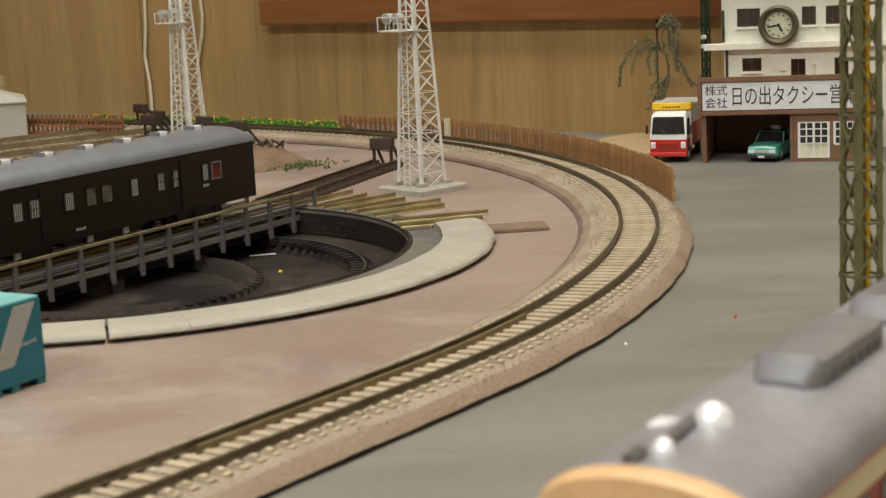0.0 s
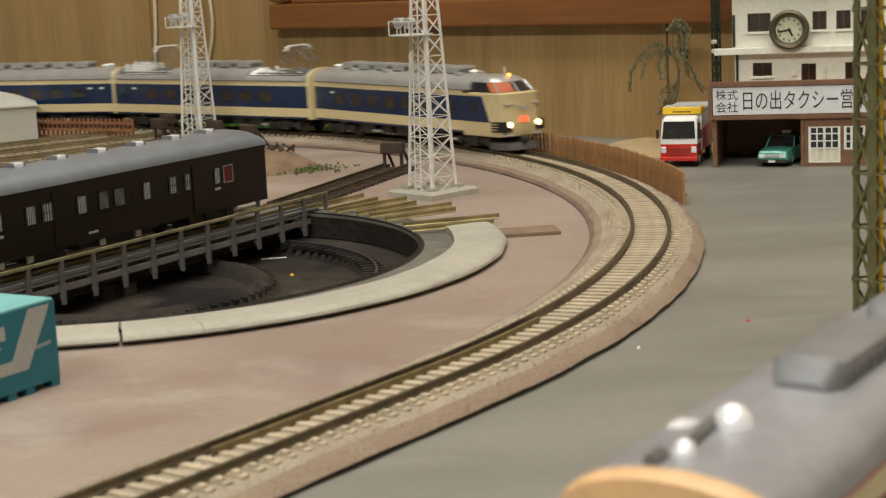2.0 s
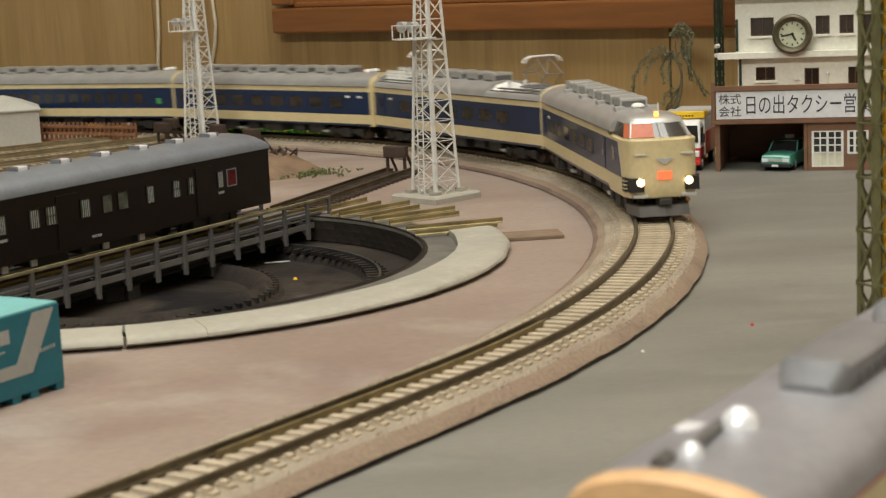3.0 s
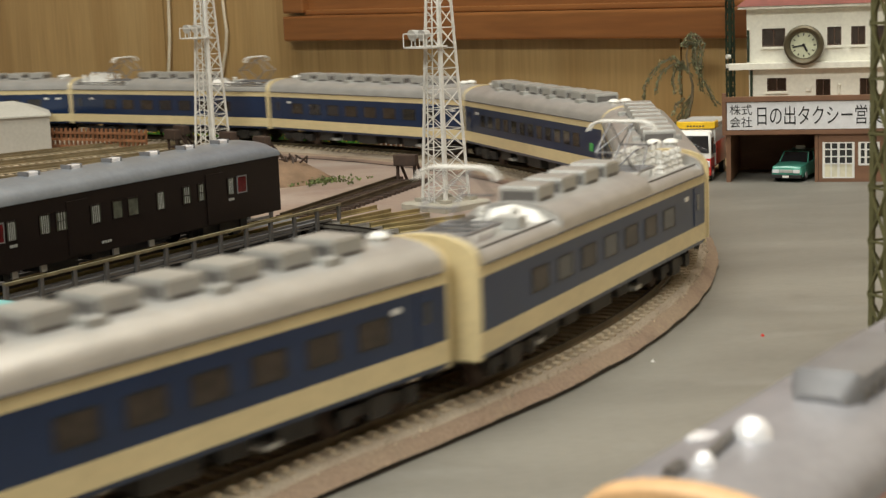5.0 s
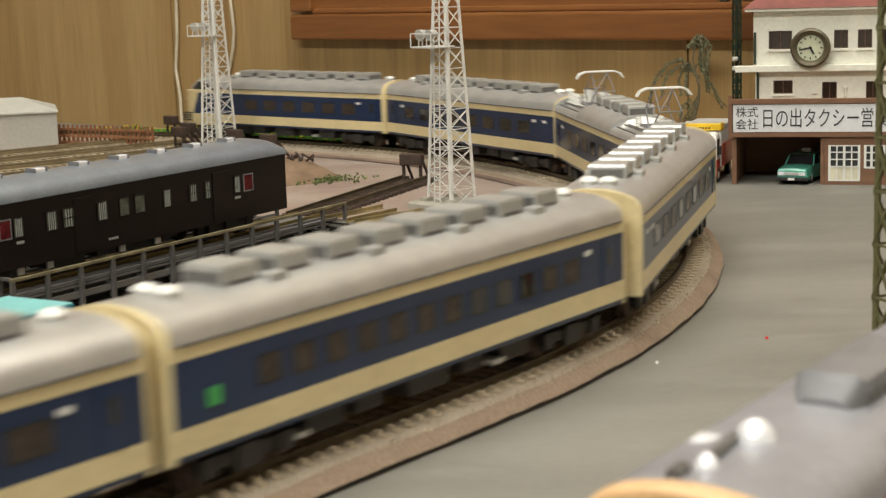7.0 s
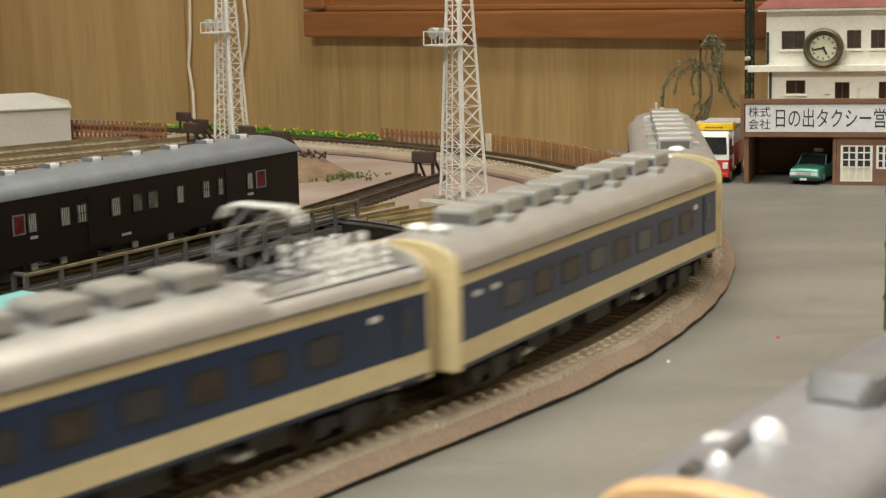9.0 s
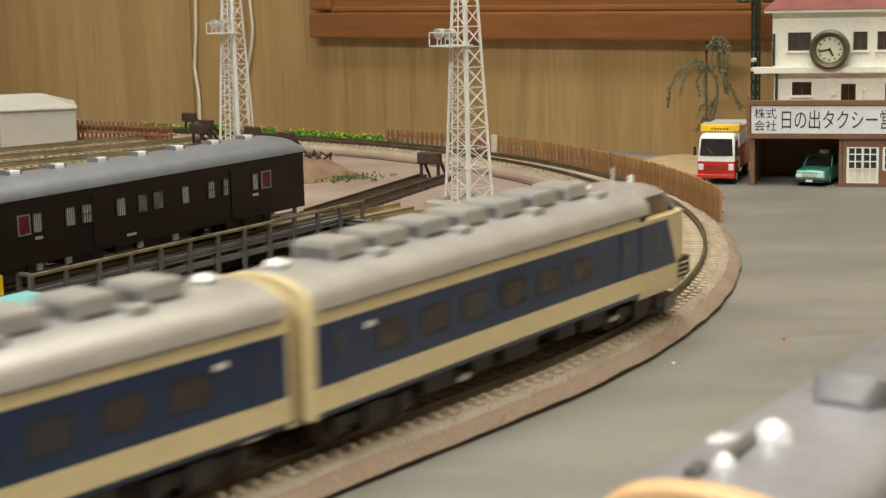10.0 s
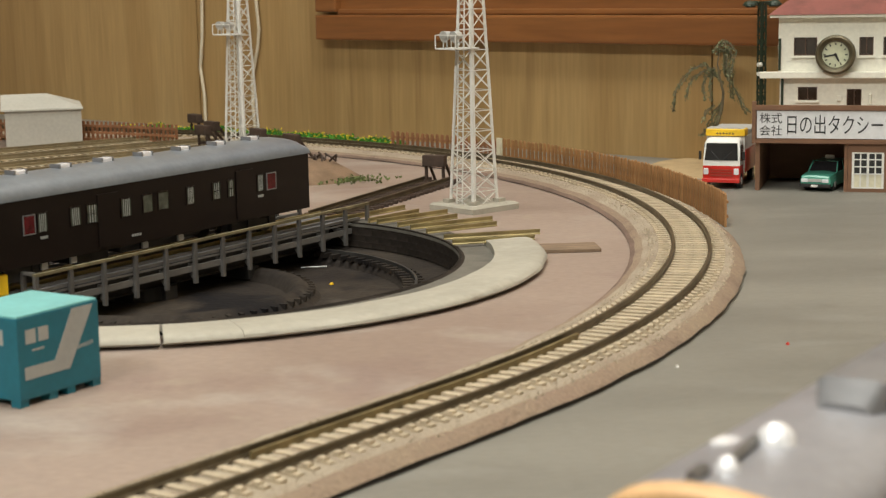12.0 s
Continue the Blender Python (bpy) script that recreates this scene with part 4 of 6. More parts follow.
for n_limb, limb in enumerate(BOUGHS):
    for copy_no in range(4 if n_limb in (6, 7) else 2):
        dy = random.uniform(-0.006, 0.006) * (1 + copy_no)
        pts = []
        for k, (x, z) in enumerate(limb):
            u = k / (len(limb) - 1)
            pts.append(Vector((x / 1000 + random.gauss(0, 0.0006) * (1 + copy_no), dy * u, z / 1000 + random.gauss(0, 0.0005))))
        limbs.append(pts)
        for a, b in zip(pts, pts[1:]):
            tube(bm, a, b, 0.00045, 4, 0.00034)
part("trunk", bm, M["bark"], tree)
bm = bmesh.new()
for pts in limbs:
    for a, b in zip(pts, pts[1:]):
        for _ in range(int(2 + (b - a).length * 2600)):
            q = a.lerp(b, random.random()) + Vector((random.gauss(0, .0006), random.gauss(0, .0006), random.gauss(0, .0006)))
            d = Vector((random.uniform(-1, 1), random.uniform(-1, 1), -0.8)).normalized() * 0.0015
            w = d.cross(Vector((random.random(), random.random(), 0.1))).normalized() * 0.0005
            bm.faces.new([bm.verts.new(q + w), bm.verts.new(q - w), bm.verts.new(q + d)])
tagged(part("crown", bm, M["leaf"], tree), kind="stuff")

# ---- wall picture frame and cables ----
pf = thing("picture_frame", WM, "large red-brown wooden frame hanging on the wall", "frame")


def wx(x):
    return (x - WP.x) / math.cos(WS)


FX0, FX1, FZ = wx(-0.0935), 0.30, 0.0805
bm = bmesh.new()
box(bm, FX0, FX1, -0.0135, 0, FZ, FZ + 0.0205, bev=0.002)
part("bottom_rail", bm, M["framewood"], pf)
bm = bmesh.new()
box(bm, FX0 + 0.0215, FX1 - 0.0215, -0.0095, -0.0061, FZ + 0.0208, FZ + 0.0250, bev=0.0012)
part("inner_moulding", bm, M["framewood"], pf)
bm = bmesh.new()
box(bm, FX0, FX0 + 0.0235, -0.0132, 0, FZ + 0.0225, 0.42, bev=0.002)
part("side_rail", bm, M["framewood"], pf)
bm = bmesh.new()
box(bm, FX1 - 0.0235, FX1, -0.0132, 0, FZ + 0.0225, 0.42, bev=0.002)
part("side_rail", bm, M["framewood"], pf)
bm = bmesh.new()
box(bm, FX0, FX1, -0.0135, 0, 0.419, 0.443, bev=0.002)
part("top_rail", bm, M["framewood"], pf)
bm = bmesh.new()
box(bm, FX0 + 0.02, FX1 - 0.02, -0.006, -0.001, FZ + 0.02, 0.425)
part("panel", bm, M["framewood"], pf)
for pts in (((-0.206, 0.40), (-0.206, 0.115), (-0.2075, 0.080), (-0.2105, 0.054), (-0.2075, 0.030), (-0.2075, -0.004)),
            ((-0.152, 0.40), (-0.1535, 0.113), (-0.1515, 0.088), (-0.1535, 0.072), (-0.1595, 0.048), (-0.160, 0.020), (-0.158, -0.004))):
    bm = bmesh.new()
    P3 = [WP + Vector((math.cos(WS), math.sin(WS), 0)) * wx(x) + Vector((-0.003, -0.003, z)) for x, z in pts]
    for a, b in zip(P3, P3[1:]):
        tube(bm, a, b, 0.0014, 8)
    tagged(part("cable", bm, M["cable"], smooth=True), "pale cable hanging down the wall", "cable", "wall cables")

# ---- grey shed ----
shed = thing("shed", Matrix.Translation((-0.2905, 1.334, 0)) @ Matrix.Rotation(radians(14), 4, "Z"), "plain pale grey shed with low hipped roof", "shed")
bm = bmesh.new()
box(bm, -0.060, 0, 0, 0.075, 0, 0.0300)
part("wall", bm, M["shed"], shed)
bm = bmesh.new()
R3 = loft(bm, [[(-0.063, -0.002, 0.0300), (0.0015, -0.002, 0.0300), (0.0015, 0.077, 0.0300), (-0.063, 0.077, 0.0300)], [(-0.063, -0.002, 0.0312), (0.0015, -0.002, 0.0312), (0.0015, 0.077, 0.0312), (-0.063, 0.077, 0.0312)],
               [(-0.063, 0.037, 0.0412), (-0.026, 0.037, 0.0412), (-0.026, 0.038, 0.0412), (-0.063, 0.038, 0.0412)]])
part("roof", bm, M["shedroof"], shed)

# ---- taxi office: low garage with sign, white house behind ----
GM = Matrix.Translation((0.1889, 0.9842, 0)) @ Matrix.Rotation(math.atan2(-0.0153, 0.0511), 4, "Z")
gar = thing("taxi_garage", GM, "brown taxi office garage with white lettered sign", "garage")
for name, args in (("left_wall", (-0.0005, 0.0022, 0.0002, 0.062, 0, 0.030)), ("partition_wall", (0.0515, 0.0535, 0.0002, 0.062, 0, 0.030)), ("right_wall", (0.097, 0.099, 0.0002, 0.062, 0, 0.030)),
                   ("back_wall", (-0.0005, 0.099, 0.0622, 0.064, 0, 0.030)), ("fascia", (-0.0022, 0.101, -0.0022, 0.0020, 0.0287, 0.0312)), ("parapet", (-0.0022, 0.101, -0.0022, 0.0020, 0.0484, 0.0512)),
                   ("end_trim", (-0.0024, -0.0002, -0.0024, 0.0022, 0.0284, 0.0535)), ("sign_backing", (-0.0002, 0.0990, -0.0005, 0.0018, 0.0313, 0.0483)),
                   ("flat_roof", (-0.002, 0.101, 0.0021, 0.064, 0.0302, 0.0325))):
    bm = bmesh.new()
    box(bm, *args)
    part(name, bm, M["garagewood"], gar)
bm = bmesh.new()
WIN = [(0.0567, 0.0737, 0.0022, 0.0236), (0.0772, 0.0880, 0.0100, 0.0236)]
segs = [(0.0537, 0.0567, 0, 0.0285), (0.0737, 0.0772, 0, 0.0285), (0.0880, 0.0968, 0, 0.0285), (0.0567, 0.0737, 0, 0.0022), (0.0567, 0.0737, 0.0236, 0.0285), (0.0772, 0.0880, 0, 0.0100), (0.0772, 0.0880, 0.0236, 0.0285)]
for a, b, c, d in segs:
    box(bm, a, b, 0.0, 0.0020, c, d)
part("front_wall", bm, M["garagewood"], gar)
for a, b, c, d in WIN:
    k = 4 if d - c > 0.02 else 3
    t = 0.0007
    lo = c + (d - c) * 0.40 if k == 4 else c
    bm = bmesh.new()
    box(bm, a, b, -0.0002, 0.0012, c, c + t)
    w = part("window", bm, M["white"], gar, "white glazed window")
    bars = [(a, b, d - t, d, 0.0002)]
    for i in range(k + 1):
        x = a + (b - a) * i / k
        ww = t if i in (0, k, k // 2) else 0.0004
        bars.append((x - ww, x + ww, c, d, 0.0003))
    for i in range(3):
        z = lo + (d - lo) * i / 3
        bars.append((a, b, z - 0.0003, z + 0.0003, 0.0003))
    for q in bars:
        bm = bmesh.new()
        box(bm, q[0], q[1], -q[4], 0.0011, q[2], q[3])
        part("glazing_bar", bm, M["white"], w)
    bm = bmesh.new()
    box(bm, a, b, 0.0012, 0.0016, lo, d)
    part("pane", bm, M["glass"], w)
    if k == 4:
        bm = bmesh.new()
        box(bm, a, b, 0.0004, 0.0010, c, lo)
        part("lower_panel", bm, M["tread"], w)
bm = bmesh.new()
box(bm, 0.0004, 0.0965, -0.0012, -0.0005, 0.0316, 0.0480)
board = part("sign_board", bm, M["signwhite"], gar, "white sign board with black Japanese lettering")


def lettering(parent, body, size, x, y, z, material, sx=1.0):
    cu = bpy.data.curves.new("lettering", "FONT")
    cu.body, cu.size, cu.extrude = body, size, 0.00008
    tmp = new("lettering_curve", cu)
    bpy.context.view_layer.update()
    me = bpy.data.meshes.new_from_object(tmp.evaluated_get(bpy.context.evaluated_depsgraph_get()))
    bpy.data.objects.remove(tmp)
    me.materials.clear()
    me.materials.append(material)
    ob = new("lettering", me)
    ob.parent = parent
    ob.matrix_basis = Matrix.Translation((x, y, z)) @ Matrix.Rotation(math.pi / 2, 4, "X") @ Matrix.Diagonal((sx, 1, 1, 1))
    return ob


lettering(board, "株式", 0.0068, 0.0018, -0.0013, 0.0410, M["ink"])
lettering(board, "会社", 0.0068, 0.0018, -0.0013, 0.0337, M["ink"])
lettering(board, "日の出タクシー営業所", 0.0124, 0.0168, -0.0013, 0.0352, M["ink"], 0.66)

hs = thing("station_house", GM @ Matrix.Translation((0, 0.0378 + 0.028, 0)), "white stucco house with dull red roof and round clock", "house")


bm = bmesh.new()
HX0, HX1, HT = 0.0076, 0.118, 0.101
ups = [(0.0159, 0.0303, 0.0771, 0.0885), (0.0559, 0.0645, 0.0771, 0.0885), (0.0704, 0.0790, 0.0771, 0.0885), (0.0850, 0.0950, 0.0771, 0.0885)]
lows = [(0.0188, 0.0308, 0.0491, 0.0575), (0.0489, 0.0579, 0.0400, 0.0562), (0.0756, 0.0840, 0.0400, 0.0563)]


def pierced(bm, x0, x1, z0, z1, holes, y0, y1):
    xs = sorted({x0, x1, *[h[0] for h in holes], *[h[1] for h in holes]})
    for a, b in zip(xs, xs[1:]):
        cur = z0
        for h in sorted([h for h in holes if h[0] <= a + 1e-9 and h[1] >= b - 1e-9], key=lambda h: h[2]):
            box(bm, a, b, y0, y1, cur, h[2])
            cur = h[3]
        box(bm, a, b, y0, y1, cur, z1)


pierced(bm, HX0, HX1, 0, 0.0655, lows, 0, 0.003)
pierced(bm, HX0 - 0.0012, HX1, 0.0655, HT, ups, 0, 0.003)
box(bm, HX0, HX0 + 0.003, 0.003, 0.07, 0, HT)
box(bm, HX1 - 0.003, HX1, 0.003, 0.07, 0, HT)
box(bm, HX0 + 0.003, HX1 - 0.003, 0.067, 0.07, 0, HT)
box(bm, HX0 + 0.003, HX1 - 0.003, 0.028, 0.030, 0, HT)
part("wall", bm, M["housewhite"], hs)
bm = bmesh.new()
box(bm, -0.0045, HX1 + 0.002, -0.0060, 0.0, 0.0632, 0.0672, bev=0.0004)
part("ledge", bm, M["housewhite"], hs, "white projecting ledge")
bm = bmesh.new()
loft(bm, [[(a, b, z) for a, b in ((HX0 - e, -e), (HX1 + e, -e), (HX1 + e, 0.07 + e), (HX0 - e, 0.07 + e))] for e, z in ((0.006, HT), (0.006, HT + 0.0018))])
part("eave_board", bm, M["housewhite"], hs)
bm = bmesh.new()
loft(bm, [[(HX0 - 0.007, -0.007, HT + 0.0018), (HX1 + 0.007, -0.007, HT + 0.0018), (HX1 + 0.007, 0.077, HT + 0.0018), (HX0 - 0.007, 0.077, HT + 0.0018)],
          [(HX0 + 0.018, 0.028, HT + 0.022), (HX1 - 0.018, 0.028, HT + 0.022), (HX1 - 0.018, 0.042, HT + 0.022), (HX0 + 0.018, 0.042, HT + 0.022)]])
part("roof", bm, M["roofred"], hs, "dull red hipped roof")
for a, b, c, d in ups + lows:
    bm = bmesh.new()
    t = 0.0006
    for q in ((a, b, c, c + t), (a, b, d - t, d), (a, a + t, c, d), (b - t, b, c, d), ((a + b) / 2 - t / 2, (a + b) / 2 + t / 2, c, d)):
        box(bm, q[0], q[1], 0.0010, 0.0020, q[2], q[3])
    w = part("window", bm, M["panelglow"], hs, "dark brown window frame")
    bm = bmesh.new()
    box(bm, a, b, 0.0020, 0.0024, c, d)
    part("pane", bm, M["houseglass"], w)
    if (a, b, c, d) != lows[1]:
        bm = bmesh.new()
        box(bm, a - 0.001, b + 0.001, -0.0015, 0.0, c - 0.0014, c - 0.0004)
        part("sill", bm, M["housewhite"], w)
ck = new("clock")
ck.parent = hs
ck.matrix_basis = Matrix.Translation((0.0420, -0.0001, 0.0780)) @ Matrix.Rotation(math.pi / 2, 4, "X") @ Matrix.Diagonal((1.2, 1.2, 1.2, 1))
bm = bmesh.new()
prof = [(0.0068, 0.0), (0.0100, 0.0), (0.0103, 0.0064), (0.0100, 0.0080), (0.0090, 0.0086), (0.0075, 0.0078), (0.0067, 0.0058)]
loft(bm, [[(r * math.cos(a), r * math.sin(a), z) for r, z in prof] for a in [k * math.tau / 40 for k in range(41)]], True, False)
part("bezel", bm, M["bronze"], ck, "dark bronze round bezel", smooth=True)
bm = bmesh.new()
tube(bm, (0, 0, 0), (0, 0, 0.0058), 0.0080, 40)
part("dial", bm, M["dial"], ck)
bm = bmesh.new()
for k in range(12):
    box(bm, 0.0049, 0.0061, -0.0003, 0.0003, 0.0058, 0.0060, m=Matrix.Rotation(k * math.tau / 12, 4, "Z"))
part("hour_marks", bm, M["ink"], ck)
for a, l, w in ((radians(-62), 0.0038, 0.0005), (radians(100) + math.pi / 2, 0.0058, 0.0004)):
    bm = bmesh.new()
    box(bm, -0.0008, l, -w, w, 0.0059, 0.0062, m=Matrix.Rotation(a, 4, "Z"))
    part("pointer", bm, M["ink"], ck)
bm = bmesh.new()
tube(bm, (0.0092, -0.0012, 0.03), (0.0092, -0.0012, 0.063), 0.0008, 8)
tube(bm, (0.0074, -0.0012, 0.068), (0.0074, -0.0012, 0.0880), 0.0008, 8)
part("drainpipe", bm, M["darkgreen"], hs, "dark green drainpipe")
bm = bmesh.new()
box(bm, 0.0428, 0.0462, -0.0012, 0, 0.0488, 0.0520, bev=0.0003)
part("vent", bm, M["housewhite"], hs)
bm = bmesh.new()
tube(bm, (0.0632, -0.001, 0.047), (0.0632, -0.001, 0.053), 0.0007, 6)
dome(bm, (0.0632, -0.001, 0.0525), 0.0012, 0.0012, 8, 3)
part("wall_lamp", bm, M["housewhite"], hs)


# ---- vehicles ----
def wheel(parent, x, y, r, w, hub=M["acunit"]):
    bm = bmesh.new()
    tube(bm, (x, y - w, r), (x, y + w, r), r, 16)
    t = part("wheel", bm, M["black"], parent)
    bm = bmesh.new()
    tube(bm, (x, y - w - 0.0002, r), (x, y + w + 0.0002, r), r * 0.5, 12)
    part("hubcap", bm, hub, t)


trk = thing("delivery_truck", Matrix.Translation((0.1698, 0.9940, 0)) @ Matrix.Rotation(radians(-90 - 20), 4, "Z") @ Matrix.Diagonal((1.0, 1.12, 0.97, 1)), "red and white delivery truck with yellow topped box", "truck")
# local x forward, y left
bm = bmesh.new()
loft(bm, [[(x, y, z) for x, y in ((-0.013, -0.0100), (f, -0.0100), (f + 0.0008, -0.0085), (f + 0.0008, 0.0085), (f, 0.0100), (-0.013, 0.0100))] for z, f in ((0.0045, 0.0000), (0.0125, 0.0002), (0.0145, 0.0000))])
part("cab_lower", bm, M["red_paint"], trk, "bright red lower cab", smooth=True)
bm = bmesh.new()
loft(bm, [[(x, y, z) for x, y in ((-0.013, -w), (f, -w), (f + 0.0008, -w + 0.0015), (f + 0.0008, w - 0.0015), (f, w), (-0.013, w))] for z, f, w in ((0.0145, 0.0000, 0.0100), (0.0170, -0.0002, 0.0100), (0.0285, -0.0026, 0.0095), (0.0305, -0.0040, 0.0088), (0.0312, -0.006, 0.008))])
part("cab_upper", bm, M["white"], trk, "white upper cab", smooth=True)
bm = bmesh.new()
loft(bm, [[(f + 0.0009, -w, z), (f + 0.0013, 0, z), (f + 0.0009, w, z), (f - 0.002, w, z), (f - 0.002, -w, z)] for z, f, w in ((0.0180, -0.0002, 0.0090), (0.0285, -0.0024, 0.0083))])
part("windscreen", bm, M["glass"], trk)
for s in (-1, 1):
    bm = bmesh.new()
    loft(bm, [[(-0.0100, s * 0.0098, z), (-0.0025 - (z - 0.017) * .15, s * 0.0098, z), (-0.0025 - (z - 0.017) * .15, s * 0.01015, z), (-0.0100, s * 0.01015, z)] for z in (0.0170, 0.0272)])
    part("side_window", bm, M["glass"], trk)
    bm = bmesh.new()
    box(bm, -0.0010, 0.0014, s * 0.0082 - 0.0014, s * 0.0082 + 0.0014, 0.0090, 0.0130, bev=0.0005)
    part("headlight", bm, M["chrome"], trk, "clear headlight")
    bm = bmesh.new()
    box(bm, -0.0015, -0.0005, s * 0.0118 - 0.0007, s * 0.0118 + 0.0007, 0.018, 0.0235, bev=0.0003)
    part("mirror", bm, M["black"], trk)
bm = bmesh.new()
for z in (0.0085, 0.0102, 0.0119):
    box(bm, 0.0006, 0.0014, -0.0060, 0.0060, z - 0.0004, z + 0.0004)
part("grille", bm, M["maroon"], trk)
bm = bmesh.new()
box(bm, -0.002, 0.0022, -0.0102, 0.0102, 0.0040, 0.0066, bev=0.0005)
part("bumper", bm, M["red_paint"], trk)
bm = bmesh.new()
box(bm, -0.062, -0.0140, -0.0105, 0.0105, 0.0085, 0.0318, bev=0.0005)
bx = part("cargo_box", bm, [M["white"]], trk, "white cargo box")
bm = bmesh.new()
box(bm, -0.0240, -0.0120, -0.0107, 0.0107, 0.0319, 0.0364, bev=0.0006)
part("yellow_top", bm, M["yellow"], bx, "yellow upper band")
bm = bmesh.new()
box(bm, -0.0622, -0.0242, -0.0106, 0.0106, 0.0318, 0.0350, bev=0.0006)
part("rear_top", bm, M["acunit"], bx)
bm = bmesh.new()
box(bm, -0.0236, -0.0128, -0.0100, 0.0100, 0.0364, 0.0368)
part("top_sheet", bm, M["acunit"], bx, "pale grey top sheet")
for s in (-1, 1):
    bm = bmesh.new()
    tube(bm, (0.0012, s * 0.001, 0.0182), (-0.0004, s * 0.0055, 0.0235), 0.00022, 4)
    part("wiper", bm, M["black"], trk)
for s in (-1, 1):
    bm = bmesh.new()
    box(bm, -0.060, -0.016, s * 0.0106 - 0.0002, s * 0.0106 + 0.0002, 0.0090, 0.0230)
    part("red_panel", bm, M["red_paint"], bx, "red side panel")
bm = bmesh.new()
for i in range(6):
    box(bm, -0.01200, -0.01175, -0.0048 + i * 0.0017, -0.0038 + i * 0.0017, 0.0330, 0.0340)
part("lettering_bars", bm, M["ink"], bx)
bm = bmesh.new()
box(bm, -0.060, -0.010, -0.006, 0.006, 0.0045, 0.0085)
part("chassis", bm, M["black"], trk)
for x in (-0.006, -0.048):
    for s in (-1, 1):
        wheel(trk, x, s * 0.0088, 0.0047, 0.0013)

tax = thing("taxi_car", Matrix.Translation((0.2220, 0.9730, 0)) @ Matrix.Rotation(radians(-90 - 30), 4, "Z") @ Matrix.Diagonal((0.92, 0.92, 0.95, 1)), "mint green taxi saloon parked in the garage", "car")
bm = bmesh.new()
st = [(0.000, 0.0092, 0.0045, 0.0085), (-0.001, 0.0100, 0.0030, 0.0096), (-0.016, 0.0103, 0.0028, 0.0108), (-0.030, 0.0104, 0.0028, 0.0112), (-0.046, 0.0103, 0.0028, 0.0110), (-0.056, 0.0098, 0.0032, 0.0100), (-0.057, 0.0092, 0.0045, 0.0088)]
loft(bm, [[(x, -w * 0.96, a), (x, -w, (a + b) / 2), (x, -w * 0.93, b), (x, 0, b + 0.0006), (x, w * 0.93, b), (x, w, (a + b) / 2), (x, w * 0.96, a)] for x, w, a, b in st])
part("body", bm, M["taxigreen"], tax, smooth=True)
bm = bmesh.new()
loft(bm, [[(x, -w, z), (x, w, z), (x2, w, z), (x2, -w, z)] for x, x2, w, z in ((-0.0165, -0.048, 0.0093, 0.0108), (-0.0225, -0.043, 0.0080, 0.0168))])
cb = part("cabin_glass", bm, M["glass"], tax, "dark cabin windows")
bm = bmesh.new()
box(bm, -0.0432, -0.0230, -0.0079, 0.0079, 0.0166, 0.0171, bev=0.0002)
part("roof_panel", bm, M["taxigreen"], tax)
for s in (-1, 1):
    for a, b in ((-0.0165, -0.0225), (-0.032, -0.032), (-0.048, -0.043)):
        bm = bmesh.new()
        tube(bm, (a, s * 0.0094, 0.0108), (b, s * 0.0081, 0.0170), 0.0005, 5)
        part("pillar", bm, M["taxigreen"], tax)
    bm = bmesh.new()
    box(bm, -0.0006, 0.0006, s * 0.0068 - 0.0022, s * 0.0068 + 0.0022, 0.0058, 0.0080, bev=0.0003)
    part("headlight", bm, M["chrome"], tax)
bm = bmesh.new()
box(bm, -0.0004, 0.0005, -0.0043, 0.0043, 0.0060, 0.0080, bev=0.0002)
part("grille", bm, M["acunit"], tax, "pale metal grille")
bm = bmesh.new()
box(bm, -0.002, 0.0012, -0.0100, 0.0100, 0.0026, 0.0048, bev=0.0005)
bp = part("bumper", bm, M["black"], tax, "black bumper")
bm = bmesh.new()
box(bm, 0.0012, 0.0015, -0.0022, 0.0022, 0.0030, 0.0044)
part("number_plate", bm, M["white"], bp, "blank pale plate")
bm = bmesh.new()
box(bm, -0.033, -0.031, -0.0032, 0.0032, 0.0175, 0.0200, bev=0.0008)
part("roof_sign", bm, M["white"], tax, "white roof sign")
for x in (-0.011, -0.046):
    for s in (-1, 1):
        wheel(tax, x, s * 0.0088, 0.0040, 0.0012)

# ---- teal freight container ----
cd = Vector((0.0185, 0.0299, 0)).normalized()
con = thing("freight_container", Matrix.Translation((-0.1317, 0.4965, 0.0008)) @ Matrix.Rotation(math.atan2(cd.y, cd.x), 4, "Z"), "teal freight container with grey slanting stripe", "container")
CLN, CW, CH = 0.0360, 0.0300, 0.0290
bm = bmesh.new()
box(bm, 0, CLN, 0, CW, 0.0022, CH - 0.0006, bev=0.0004)
part("body", bm, M["teal"], con)
bm = bmesh.new()
box(bm, 0.0003, CLN - 0.0003, 0.0003, CW - 0.0003, CH - 0.0007, CH, bev=0.0002)
part("lid", bm, M["tealtop"], con, "pale teal top")
for x in (0.0, 0.0125, 0.0205, CLN - 0.004):
    for y in (0.0003, CW - 0.0043):
        bm = bmesh.new()
        box(bm, x + 0.0002, x + 0.0038, y, y + 0.004, 0, 0.0023)
        part("foot", bm, M["teal"], con)
bm = bmesh.new()
pts = [(0.0025, 0.0085), (0.0025, 0.0125), (0.0155, 0.0125), (0.0240, 0.0275), (0.0335, 0.0275), (0.0220, 0.0085)]
loft(bm, [[(x, y, z) for x, z in pts] for y in (-0.00015, 0.0001)])
part("stripe", bm, M["stripe"], con, "grey painted slanting stripe")
bm = bmesh.new()
